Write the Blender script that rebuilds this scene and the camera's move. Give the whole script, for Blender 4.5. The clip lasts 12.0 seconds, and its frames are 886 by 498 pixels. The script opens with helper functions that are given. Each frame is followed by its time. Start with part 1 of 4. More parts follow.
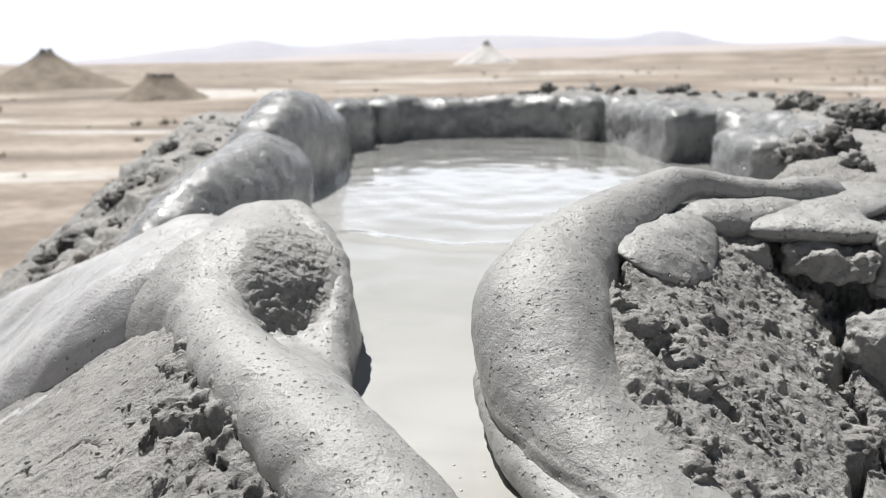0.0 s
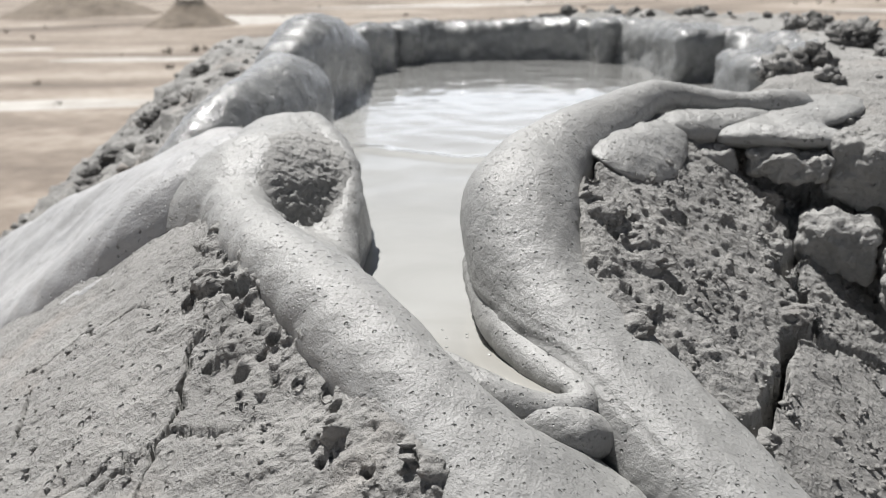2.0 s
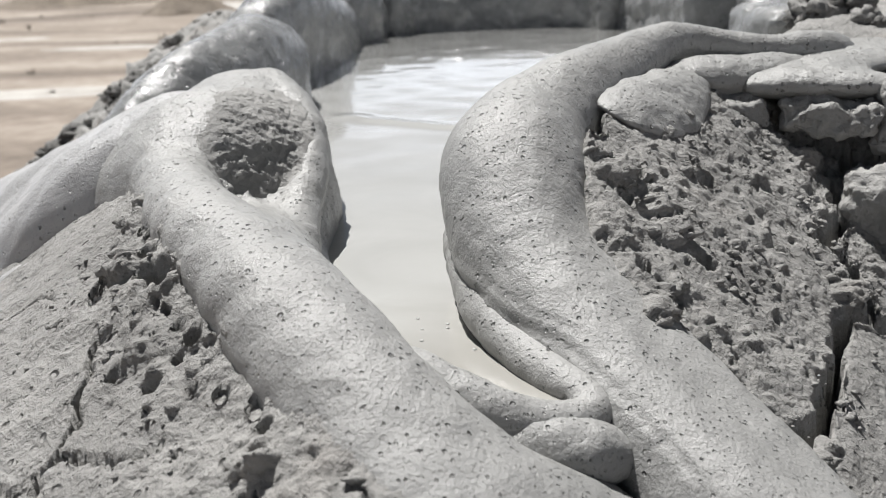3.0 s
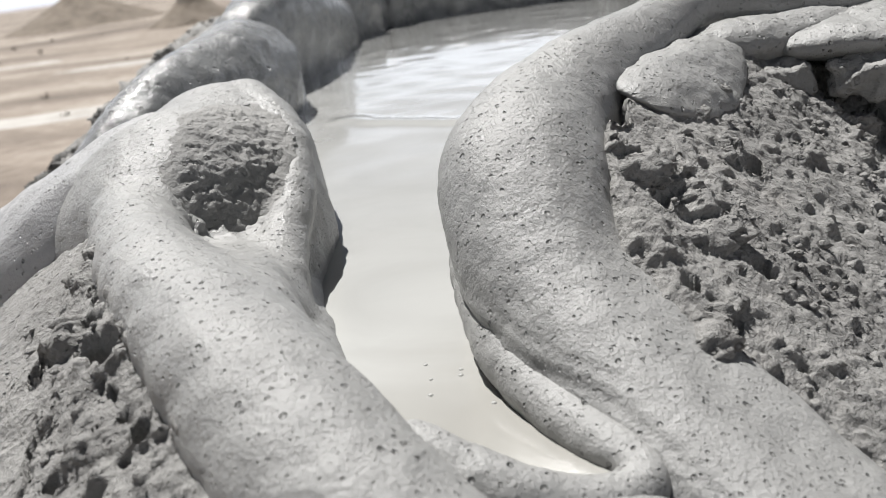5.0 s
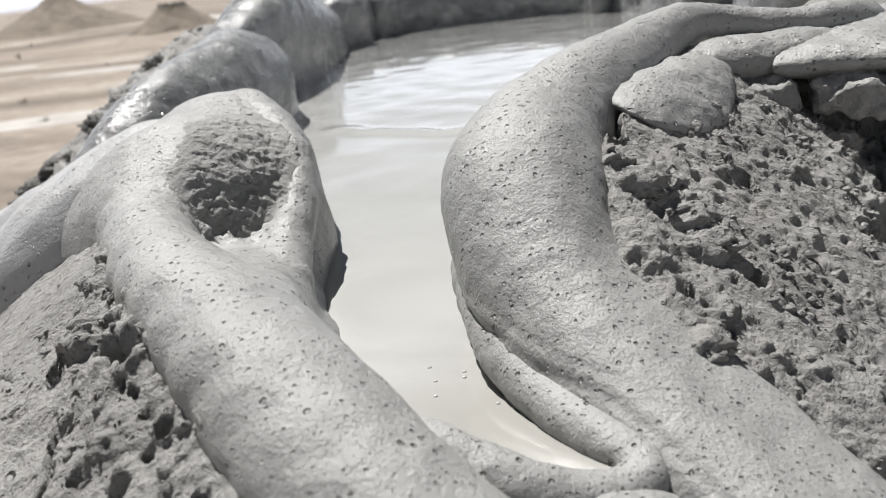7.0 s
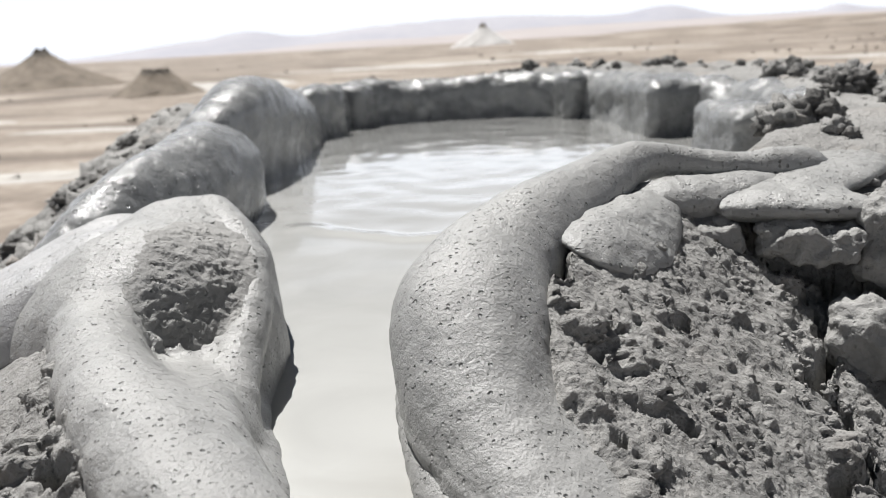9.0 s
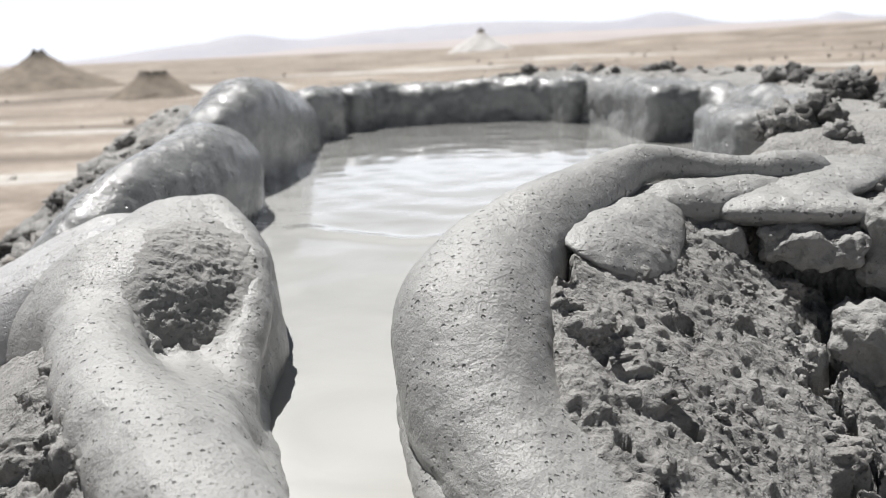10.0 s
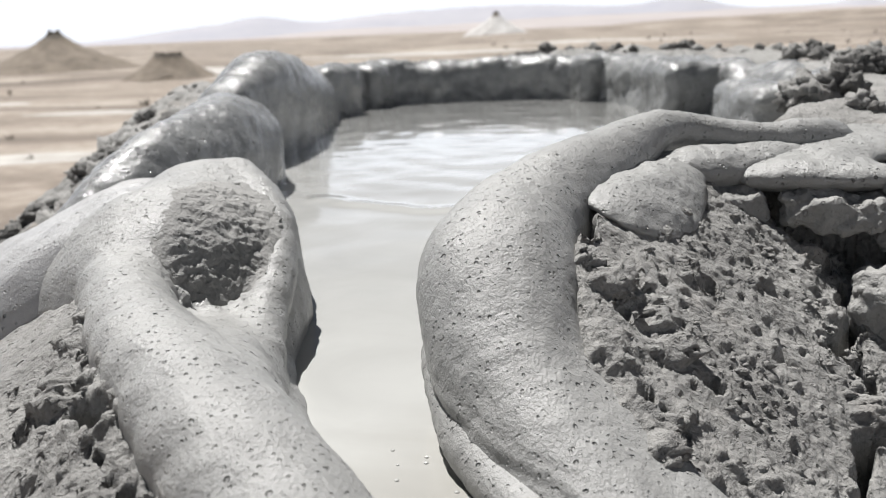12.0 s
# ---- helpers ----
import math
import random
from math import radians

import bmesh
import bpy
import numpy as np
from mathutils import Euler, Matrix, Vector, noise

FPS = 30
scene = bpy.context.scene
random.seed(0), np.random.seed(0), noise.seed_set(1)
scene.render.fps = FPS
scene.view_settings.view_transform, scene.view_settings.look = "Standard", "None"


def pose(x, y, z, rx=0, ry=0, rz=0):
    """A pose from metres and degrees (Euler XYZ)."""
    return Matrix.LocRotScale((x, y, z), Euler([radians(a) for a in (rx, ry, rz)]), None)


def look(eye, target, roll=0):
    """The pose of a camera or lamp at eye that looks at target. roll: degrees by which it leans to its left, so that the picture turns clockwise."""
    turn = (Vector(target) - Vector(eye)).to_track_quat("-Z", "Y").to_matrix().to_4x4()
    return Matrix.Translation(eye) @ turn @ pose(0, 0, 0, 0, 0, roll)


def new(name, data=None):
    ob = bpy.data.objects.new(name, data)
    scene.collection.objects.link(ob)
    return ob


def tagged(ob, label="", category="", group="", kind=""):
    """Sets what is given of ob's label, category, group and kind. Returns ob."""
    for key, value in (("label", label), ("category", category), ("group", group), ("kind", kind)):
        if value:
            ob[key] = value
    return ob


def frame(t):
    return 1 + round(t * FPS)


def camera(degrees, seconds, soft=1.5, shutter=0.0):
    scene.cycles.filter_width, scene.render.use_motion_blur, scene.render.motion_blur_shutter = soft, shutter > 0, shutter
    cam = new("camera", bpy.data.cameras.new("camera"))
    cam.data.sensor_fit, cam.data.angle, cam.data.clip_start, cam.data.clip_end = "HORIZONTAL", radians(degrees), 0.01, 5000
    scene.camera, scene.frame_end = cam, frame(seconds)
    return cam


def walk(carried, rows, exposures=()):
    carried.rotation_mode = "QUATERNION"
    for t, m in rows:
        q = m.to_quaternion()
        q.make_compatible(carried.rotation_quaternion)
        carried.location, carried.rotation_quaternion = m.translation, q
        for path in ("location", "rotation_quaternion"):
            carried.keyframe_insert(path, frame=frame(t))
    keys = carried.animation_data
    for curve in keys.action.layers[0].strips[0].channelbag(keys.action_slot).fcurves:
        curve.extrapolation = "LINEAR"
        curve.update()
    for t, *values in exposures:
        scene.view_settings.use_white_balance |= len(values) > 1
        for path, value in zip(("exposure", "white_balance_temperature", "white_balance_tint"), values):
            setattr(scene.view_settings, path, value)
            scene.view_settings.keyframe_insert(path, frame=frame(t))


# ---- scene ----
cam = camera(54.0, 12.0, 0.95)
PATH = [
    (0, (0.014, -0.025, 0.162), (-0.007, 1.929, -0.266), -0.8),
    (0.5, (0.008, -0.072, 0.183), (-0.015, 1.875, -0.275), -0.7),
    (1, (0.009, -0.114, 0.178), (-0.026, 1.821, -0.327), -0.5),
    (1.5, (0.031, -0.167, 0.182), (-0.024, 1.759, -0.356), -0.6),
    (2, (0.054, -0.153, 0.161), (-0.041, 1.757, -0.425), -1.3),
    (2.5, (0.067, -0.082, 0.141), (-0.032, 1.824, -0.454), -2.3),
    (3, (0.069, -0.008, 0.105), (-0.034, 1.891, -0.515), -2.4),
    (3.2, (0.072, 0.01, 0.101), (-0.035, 1.904, -0.532), -2.7),
    (5, (0.081, 0.105, 0.098), (-0.087, 1.991, -0.547), -8.1),
    (5.5, (0.084, 0.106, 0.113), (-0.035, 2.014, -0.475), -7.4),
    (6, (0.067, 0.087, 0.105), (-0.043, 1.983, -0.522), -6.8),
    (6.5, (0.065, 0.084, 0.104), (-0.054, 1.978, -0.527), -7.1),
    (8.3, (0.076, 0.079, 0.124), (-0.028, 1.998, -0.43), -6.7),
    (8.5, (0.079, 0.081, 0.13), (-0.013, 2.008, -0.395), -5.6),
    (9, (0.084, 0.078, 0.146), (0.051, 2.024, -0.316), -3.1),
    (9.5, (0.08, 0.08, 0.144), (0.062, 2.027, -0.312), -2.6),
    (10, (0.079, 0.083, 0.142), (0.055, 2.031, -0.31), -2.6),
    (10.5, (0.077, 0.08, 0.137), (0.051, 2.028, -0.317), -1.9),
    (11, (0.077, 0.08, 0.134), (0.045, 2.026, -0.327), -1.5),
    (11.5, (0.08, 0.08, 0.134), (0.049, 2.025, -0.33), -1.4),
    (12, (0.069, 0.069, 0.124), (0.014, 2.008, -0.362), -2.3),
]
walk(cam, [(t, look(eye, target, roll)) for t, eye, target, roll in PATH],
     [(0.0, 0.47), (1.0, 0.38), (2.5, 0.37), (6.5, 0.37), (9.0, 0.39), (12.0, 0.39)])
cam.data.dof.use_dof = True
cam.data.dof.focus_distance = 0.64
cam.data.dof.aperture_fstop = 9.5

# ---- light ----
SUN_FROM = Vector((-0.25, 0.42, 1.0)).normalized()
world = bpy.data.worlds.new("sky")
scene.world = world
world.use_nodes = True
wn = world.node_tree
sky = wn.nodes.new("ShaderNodeTexSky")
sky.sky_type = "NISHITA"
sky.sun_disc = False
sky.sun_elevation = math.asin(SUN_FROM.z)
sky.sun_rotation = math.atan2(SUN_FROM.x, SUN_FROM.y)
sky.air_density, sky.dust_density, sky.ozone_density = 1.0, 1.2, 1.0
wn.nodes["Background"].inputs["Strength"].default_value = 0.043
coord = wn.nodes.new("ShaderNodeTexCoord")
split = wn.nodes.new("ShaderNodeSeparateXYZ")
wn.links.new(coord.outputs["Generated"], split.inputs[0])
veil = wn.nodes.new("ShaderNodeValToRGB")
veil.color_ramp.elements.new(0.5)
for e, (at, value) in zip(veil.color_ramp.elements, ((0.0, 0.97), (0.18, 0.82), (0.36, 0.0))):
    e.position, e.color = at, (value, value, value, 1)
wn.links.new(split.outputs["Z"], veil.inputs[0])
haze = wn.nodes.new("ShaderNodeMix")
haze.data_type = "RGBA"
haze.inputs[7].default_value = (19.4, 20.4, 22.4, 1)
wn.links.new(veil.outputs[0], haze.inputs[0])
deep = wn.nodes.new("ShaderNodeVectorMath")
deep.operation = "SCALE"
deep.inputs["Scale"].default_value = 0.2
wn.links.new(sky.outputs[0], deep.inputs[0])
wn.links.new(deep.outputs[0], haze.inputs[6])
wn.links.new(haze.outputs[2], wn.nodes["Background"].inputs["Color"])
sun = new("sun", bpy.data.lights.new("sun", "SUN"))
sun.data.energy, sun.data.angle, sun.data.color = 6.5, radians(0.6), (1.0, 0.982, 0.96)
sun.matrix_world = look(SUN_FROM * 20, (0, 0, 0))

# ---- numeric helpers ----
def hashed(i, j, k, seed):
    n = (i * 73856093) ^ (j * 19349663) ^ (k * 83492791) ^ (seed * 2654435761 % 2147483647)
    n = (n ^ (n >> 13)) * 1274126177 & 0x7FFFFFFF
    return (n ^ (n >> 16)) & 0x7FFFFFFF


def perlin(p, seed=0):
    """Gradient noise at the points p (n, 3), about -0.7 to 0.7."""
    q = np.floor(p)
    f = p - q
    q = q.astype(np.int64)
    u = f * f * f * (f * (f * 6 - 15) + 10)
    out = np.zeros(len(p))
    for c in range(8):
        d = (c & 1, c >> 1 & 1, c >> 2 & 1)
        h = hashed(q[:, 0] + d[0], q[:, 1] + d[1], q[:, 2] + d[2], seed)
        a = (h & 1023) * (2 * math.pi / 1024)
        z = (h >> 10 & 1023) / 511.5 - 1
        s = np.sqrt(np.maximum(0, 1 - z * z))
        g = (f[:, 0] - d[0]) * np.cos(a) * s + (f[:, 1] - d[1]) * np.sin(a) * s + (f[:, 2] - d[2]) * z
        w = 1.0
        for axis in range(3):
            w = w * (u[:, axis] if d[axis] else 1 - u[:, axis])
        out += w * g
    return out


def fbm(p, octaves=3, seed=0, gain=0.5):
    out, amp = np.zeros(len(p)), 1.0
    for o in range(octaves):
        out += amp * perlin(p * 2.03 ** o + 7.1 * o, seed + o)
        amp *= gain
    return out


def cells(p, seed=0):
    """Distance to the nearest of one random point a unit cell, and that point's random number."""
    q = np.floor(p).astype(np.int64)
    best, tag = np.full(len(p), 9.0), np.zeros(len(p))
    for a in (-1, 0, 1):
        for b in (-1, 0, 1):
            for c in (-1, 0, 1):
                h = hashed(q[:, 0] + a, q[:, 1] + b, q[:, 2] + c, seed)
                d2 = ((q[:, 0] + a + (h & 1023) / 1023 - p[:, 0]) ** 2 + (q[:, 1] + b + (h >> 10 & 1023) / 1023 - p[:, 1]) ** 2
                      + (q[:, 2] + c + (h >> 20 & 1023) / 1023 - p[:, 2]) ** 2)
                near = d2 < best
                best, tag = np.where(near, d2, best), np.where(near, (h >> 5 & 4095) / 4095, tag)
    return np.sqrt(best), tag


def smin(a, b, k):
    h = np.maximum(k - np.abs(a - b), 0) / k
    return np.minimum(a, b) - h * h * k / 4


def smax(a, b, k):
    return -smin(-a, -b, k)


def step(x, a, b):
    t = np.clip((x - a) / (b - a), 0, 1)
    return t * t * (3 - 2 * t)


def curve(points, per=6):
    """A smooth line of rows through the given rows (Catmull-Rom)."""
    p = np.array(points, float)
    p = np.vstack([2 * p[0] - p[1], p, 2 * p[-1] - p[-2]])
    rows = []
    for i in range(1, len(p) - 2):
        for s in np.arange(per) / per:
            a, b, c, d = p[i - 1:i + 3]
            rows.append(0.5 * (2 * b + (c - a) * s + (2 * a - 5 * b + 4 * c - d) * s * s + (3 * b - a - 3 * c + d) * s ** 3))
    return np.array(rows + [p[-2]])


def chain(p, points, k=0.0, per=4):
    """Distance from p to a round roll along the points (x, y, z, radius)."""
    c = curve(points, per)
    best = np.full(len(p), 9.0)
    for a, b in zip(c[:-1], c[1:]):
        ab = b[:3] - a[:3]
        t = np.clip((p - a[:3]) @ ab / (ab @ ab), 0, 1)
        v = p - a[:3] - t[:, None] * ab
        d = np.sqrt(np.einsum("ij,ij->i", v, v)) - (a[3] + t * (b[3] - a[3]))
        best = smin(best, d, k) if k else np.minimum(best, d)
    return best


def flat(p, points, f, k=0.01, per=4):
    """A roll flattened to the share f of its height."""
    return chain(p / np.array([1, 1, f]), [(x, y, z / f, r) for x, y, z, r in points], k, per)


def egg(p, centre, radii, turn=0.0):
    v = p - np.array(centre)
    if turn:
        c, s = math.cos(radians(turn)), math.sin(radians(turn))
        v = np.column_stack([v[:, 0] * c + v[:, 1] * s, v[:, 1] * c - v[:, 0] * s, v[:, 2]])
    return (np.linalg.norm(v / np.array(radii), axis=1) - 1) * min(radii)


def line_distance(x, y, points):
    best, along = np.full(len(x), 9.0), np.zeros(len(x))
    n = len(points) - 1
    for i in range(n):
        (ax, ay), (bx, by) = points[i], points[i + 1]
        dx, dy = bx - ax, by - ay
        t = np.clip(((x - ax) * dx + (y - ay) * dy) / (dx * dx + dy * dy), 0, 1)
        d = np.hypot(x - ax - t * dx, y - ay - t * dy)
        near = d < best
        best, along = np.where(near, d, best), np.where(near, (i + t) / n, along)
    return best, along


def inside(x, y, poly):
    r = np.zeros(len(x), bool)
    for (ax, ay), (bx, by) in zip(poly, poly[1:] + poly[:1]):
        r ^= ((ay > y) != (by > y)) & (x < (bx - ax) * (y - ay) / (by - ay + 1e-12) + ax)
    return r


def mesh(name, verts, quads, material, smooth=True):
    me = bpy.data.meshes.new(name)
    verts, quads = np.asarray(verts, np.float32), np.asarray(quads, np.int32)
    me.vertices.add(len(verts))
    me.vertices.foreach_set("co", verts.ravel())
    me.loops.add(quads.size)
    me.loops.foreach_set("vertex_index", quads.ravel())
    me.polygons.add(len(quads))
    me.polygons.foreach_set("loop_start", np.arange(len(quads), dtype=np.int32) * quads.shape[1])
    me.update(calc_edges=True)
    me.validate()
    me.polygons.foreach_set("use_smooth", np.full(len(me.polygons), smooth))
    me.materials.append(material)
    return me


def nets(field, low, high, h):
    """The surface field = 0 inside a box as vertices and quads (surface nets)."""
    axes = [np.arange(a, b + h, h) for a, b in zip(low, high)]
    n = [len(a) for a in axes]
    block = 5
    nb = [-(-m // block) for m in n]
    centre = np.stack(np.meshgrid(*[a[0] + h * (block * np.arange(b) + (block - 1) / 2) for a, b in zip(axes, nb)], indexing="ij"), -1).reshape(-1, 3)
    rough = field(centre)
    full = np.repeat(np.repeat(np.repeat(rough.reshape(nb), block, 0), block, 1), block, 2)
    near = np.argwhere((np.abs(rough) < h * block * 1.5).reshape(nb))
    local = np.stack(np.meshgrid(*[np.arange(block)] * 3, indexing="ij"), -1).reshape(-1, 3)
    for i in range(0, len(near), 3000):
        cell = (near[i:i + 3000, None] * block + local).reshape(-1, 3)
        full[tuple(cell.T)] = field(cell * h + np.array([a[0] for a in axes]))
    vals = np.ascontiguousarray(full[:n[0], :n[1], :n[2]])
    vals[[0, -1]] = np.maximum(vals[[0, -1]], h)
    vals[:, [0, -1]] = np.maximum(vals[:, [0, -1]], h)
    vals[:, :, [0, -1]] = np.maximum(vals[:, :, [0, -1]], h)
    neg = vals < 0
    count = sum(neg[a:n[0] - 1 + a, b:n[1] - 1 + b, c:n[2] - 1 + c].astype(np.int8) for a in (0, 1) for b in (0, 1) for c in (0, 1))
    idx = np.argwhere((count > 0) & (count < 8))
    number = np.full([m - 1 for m in n], -1, np.int64)
    number[tuple(idx.T)] = np.arange(len(idx))
    total, hits = np.zeros((len(idx), 3)), np.zeros(len(idx))
    corners = [(a, b, c) for a in (0, 1) for b in (0, 1) for c in (0, 1)]
    for p in corners:
        for axis in range(3):
            if p[axis]:
                continue
            q = list(p)
            q[axis] = 1
            va, vb = vals[tuple((idx + p).T)], vals[tuple((idx + q).T)]
            m = (va < 0) != (vb < 0)
            t = np.where(m, va / np.where(m, va - vb, 1), 0)
            pos = np.tile(np.array(p, float), (len(idx), 1))
            pos[:, axis] = t
            total += pos * m[:, None]
            hits += m
    verts = (idx + total / hits[:, None]) * h + np.array(low)
    quads = []
    for axis in range(3):
        b, c = (axis + 1) % 3, (axis + 2) % 3
        lo, hi = [slice(None)] * 3, [slice(None)] * 3
        lo[axis], hi[axis] = slice(0, -1), slice(1, None)
        first, second = neg[tuple(lo)], neg[tuple(hi)]
        e = np.argwhere(first != second)
        e = e[(e[:, b] > 0) & (e[:, c] > 0) & (e[:, b] < n[b] - 1) & (e[:, c] < n[c] - 1)]
        flip = ~first[tuple(e.T)]
        ring = []
        for db, dc in ((-1, -1), (0, -1), (0, 0), (-1, 0)):
            o = e.copy()
            o[:, b] += db
            o[:, c] += dc
            ring.append(number[tuple(o.T)])
        quad = np.stack(ring, 1)
        quad[flip] = quad[flip][:, ::-1]
        quads.append(quad)
    return verts, np.concatenate(quads)


def mass(name, field, low, high, h, material, relief=None, label="", category="mud flow", parent=None):
    """A solid mud form from a distance field, settled on its zero surface and then displaced along the normal by relief(points)."""
    v, q = nets(field, np.array(low) - 0.03, np.array(high) + 0.03, h)
    e = h * 0.5

    def slope(p):
        g = sum(np.outer(field(p + e * k), k) for k in np.array([(1, 1, 1), (1, -1, -1), (-1, 1, -1), (-1, -1, 1)])) / (4 * e)
        return g / np.maximum(1e-6, (g * g).sum(1))[:, None]
    for _ in range(2):
        v = v - np.clip(field(v), -h, h)[:, None] * np.clip(slope(v), -1.5, 1.5)
    if relief:
        g = slope(v)
        g /= np.maximum(1e-6, np.linalg.norm(g, axis=1))[:, None]
        v = v + g * relief(v, g)[:, None]
    ob = new(name, mesh(name, v, q, material))
    if parent:
        ob.parent = parent
    if label:
        tagged(ob, label, category)
    return ob


def bumps(amount, size, seed=0, octaves=3):
    return lambda p, g: amount * fbm(p / size, octaves, seed)

# ---- materials ----
def node(tree, kind, **values):
    n = tree.nodes.new("ShaderNode" + kind)
    for key, value in values.items():
        if key in n.inputs:
            n.inputs[key].default_value = value
        else:
            setattr(n, key, value)
    return n


def ramp(tree, source, stops):
    n = tree.nodes.new("ShaderNodeValToRGB")
    while len(n.color_ramp.elements) < len(stops):
        n.color_ramp.elements.new(0.5)
    for e, (at, value) in zip(n.color_ramp.elements, stops):
        e.position, e.color = at, (*value, 1) if isinstance(value, tuple) else (value, value, value, 1)
    tree.links.new(source, n.inputs[0])
    return n.outputs[0]


def mud_material(name, dark, pale, rough, grain, pits=0.0, pit_size=0.006, spots=None, coat=0.0, lump=0.5, fine_scale=160.0):
    """Mud: two tones at two scales, uneven gloss, fine grain and, where wanted, small round pits left by gas."""
    m = bpy.data.materials.new(name)
    m.use_nodes = True
    t = m.node_tree
    b = t.nodes["Principled BSDF"]
    at = node(t, "TexCoord").outputs["Object"]
    big = node(t, "TexNoise", Scale=9.0, Detail=4.0, Roughness=0.6)
    fine = node(t, "TexNoise", Scale=fine_scale, Detail=5.0, Roughness=0.65)
    for n in (big, fine):
        t.links.new(at, n.inputs["Vector"])
    mix = node(t, "Mix", data_type="FLOAT")
    mix.inputs[0].default_value = 0.4
    t.links.new(big.outputs["Fac"], mix.inputs[2])
    t.links.new(fine.outputs["Fac"], mix.inputs[3])
    colour = ramp(t, mix.outputs[0], [(0.3, dark), (0.68, pale)])
    if spots:
        patch = node(t, "TexNoise", Scale=6.0, Detail=3.0, Roughness=0.5)
        t.links.new(at, patch.inputs["Vector"])
        amount = ramp(t, patch.outputs["Fac"], [(0.56, 0.0), (0.72, 1.0)])
        blend = node(t, "Mix", data_type="RGBA")
        t.links.new(amount, blend.inputs[0])
        t.links.new(colour, blend.inputs[6])
        blend.inputs[7].default_value = (*spots, 1)
        colour = blend.outputs[2]
    t.links.new(colour, b.inputs["Base Color"])
    gloss = node(t, "TexNoise", Scale=35.0, Detail=3.0)
    t.links.new(at, gloss.inputs["Vector"])
    t.links.new(ramp(t, gloss.outputs["Fac"], [(0.35, rough[0]), (0.65, rough[1])]), b.inputs["Roughness"])
    b.inputs["Coat Weight"].default_value = coat
    b.inputs["Coat Roughness"].default_value = 0.16
    mid = node(t, "TexNoise", Scale=60.0, Detail=4.0, Roughness=0.6)
    t.links.new(at, mid.inputs["Vector"])
    first = node(t, "Bump", Strength=1.0, Distance=0.004 * lump)
    t.links.new(mid.outputs["Fac"], first.inputs["Height"])
    second = node(t, "Bump", Strength=1.0, Distance=grain)
    t.links.new(fine.outputs["Fac"], second.inputs["Height"])
    t.links.new(first.outputs[0], second.inputs["Normal"])
    normal = second.outputs[0]
    if pits:
        for size, share in ((pit_size * 2.1, 0.20), (pit_size, 0.28), (pit_size * 0.45, 0.26)):
            cell = node(t, "TexVoronoi", Scale=1 / size, Randomness=1.0)
            warp = node(t, "TexNoise", Scale=1.3 / size, Detail=1.0)
            t.links.new(at, warp.inputs["Vector"])
            add = node(t, "VectorMath", operation="MULTIPLY_ADD")
            t.links.new(warp.outputs["Color"], add.inputs[0])
            add.inputs[1].default_value = (size * 0.35,) * 3
            t.links.new(at, add.inputs[2])
            t.links.new(add.outputs[0], cell.inputs["Vector"])
            keep = node(t, "Math", operation="MULTIPLY")
            t.links.new(ramp(t, cell.outputs["Distance"], [(share * 0.45, 1.0), (share, 0.0)]), keep.inputs[0])
            t.links.new(ramp(t, cell.outputs["Color"], [(0.60, 0.0), (0.76, 1.0)]), keep.inputs[1])
            third = node(t, "Bump", Strength=1.0, Distance=-pits * size / pit_size)
            t.links.new(keep.outputs[0], third.inputs["Height"])
            t.links.new(normal, third.inputs["Normal"])
            normal = third.outputs[0]
    t.links.new(normal, b.inputs["Normal"])
    return m


WET = mud_material("wet_mud", (0.215, 0.215, 0.21), (0.30, 0.299, 0.291), (0.36, 0.54), 0.0014, 0.0046, 0.0042, lump=0.22, fine_scale=270.0)
FILM = mud_material("pale_mud_film", (0.28, 0.28, 0.28), (0.375, 0.374, 0.374), (0.32, 0.52), 0.0013, 0.0040, 0.0042, lump=0.20, fine_scale=240.0)
SLICK = mud_material("slick_mud", (0.15, 0.153, 0.155), (0.235, 0.238, 0.235), (0.15, 0.38), 0.0018, 0.0026, 0.010, coat=0.12, lump=0.8)
DRY = mud_material("dry_mud", (0.15, 0.147, 0.141), (0.30, 0.295, 0.283), (0.75, 0.95), 0.0036, 0.0034, 0.010, (0.27, 0.248, 0.228), lump=1.1, fine_scale=220.0)
CRUST = mud_material("crusted_mud", (0.18, 0.178, 0.172), (0.285, 0.282, 0.272), (0.8, 0.95), 0.0024, 0.002, 0.008, lump=1.0)
CLOD = mud_material("dark_clod", (0.06, 0.059, 0.056), (0.17, 0.165, 0.157), (0.85, 0.95), 0.003, lump=1.5)


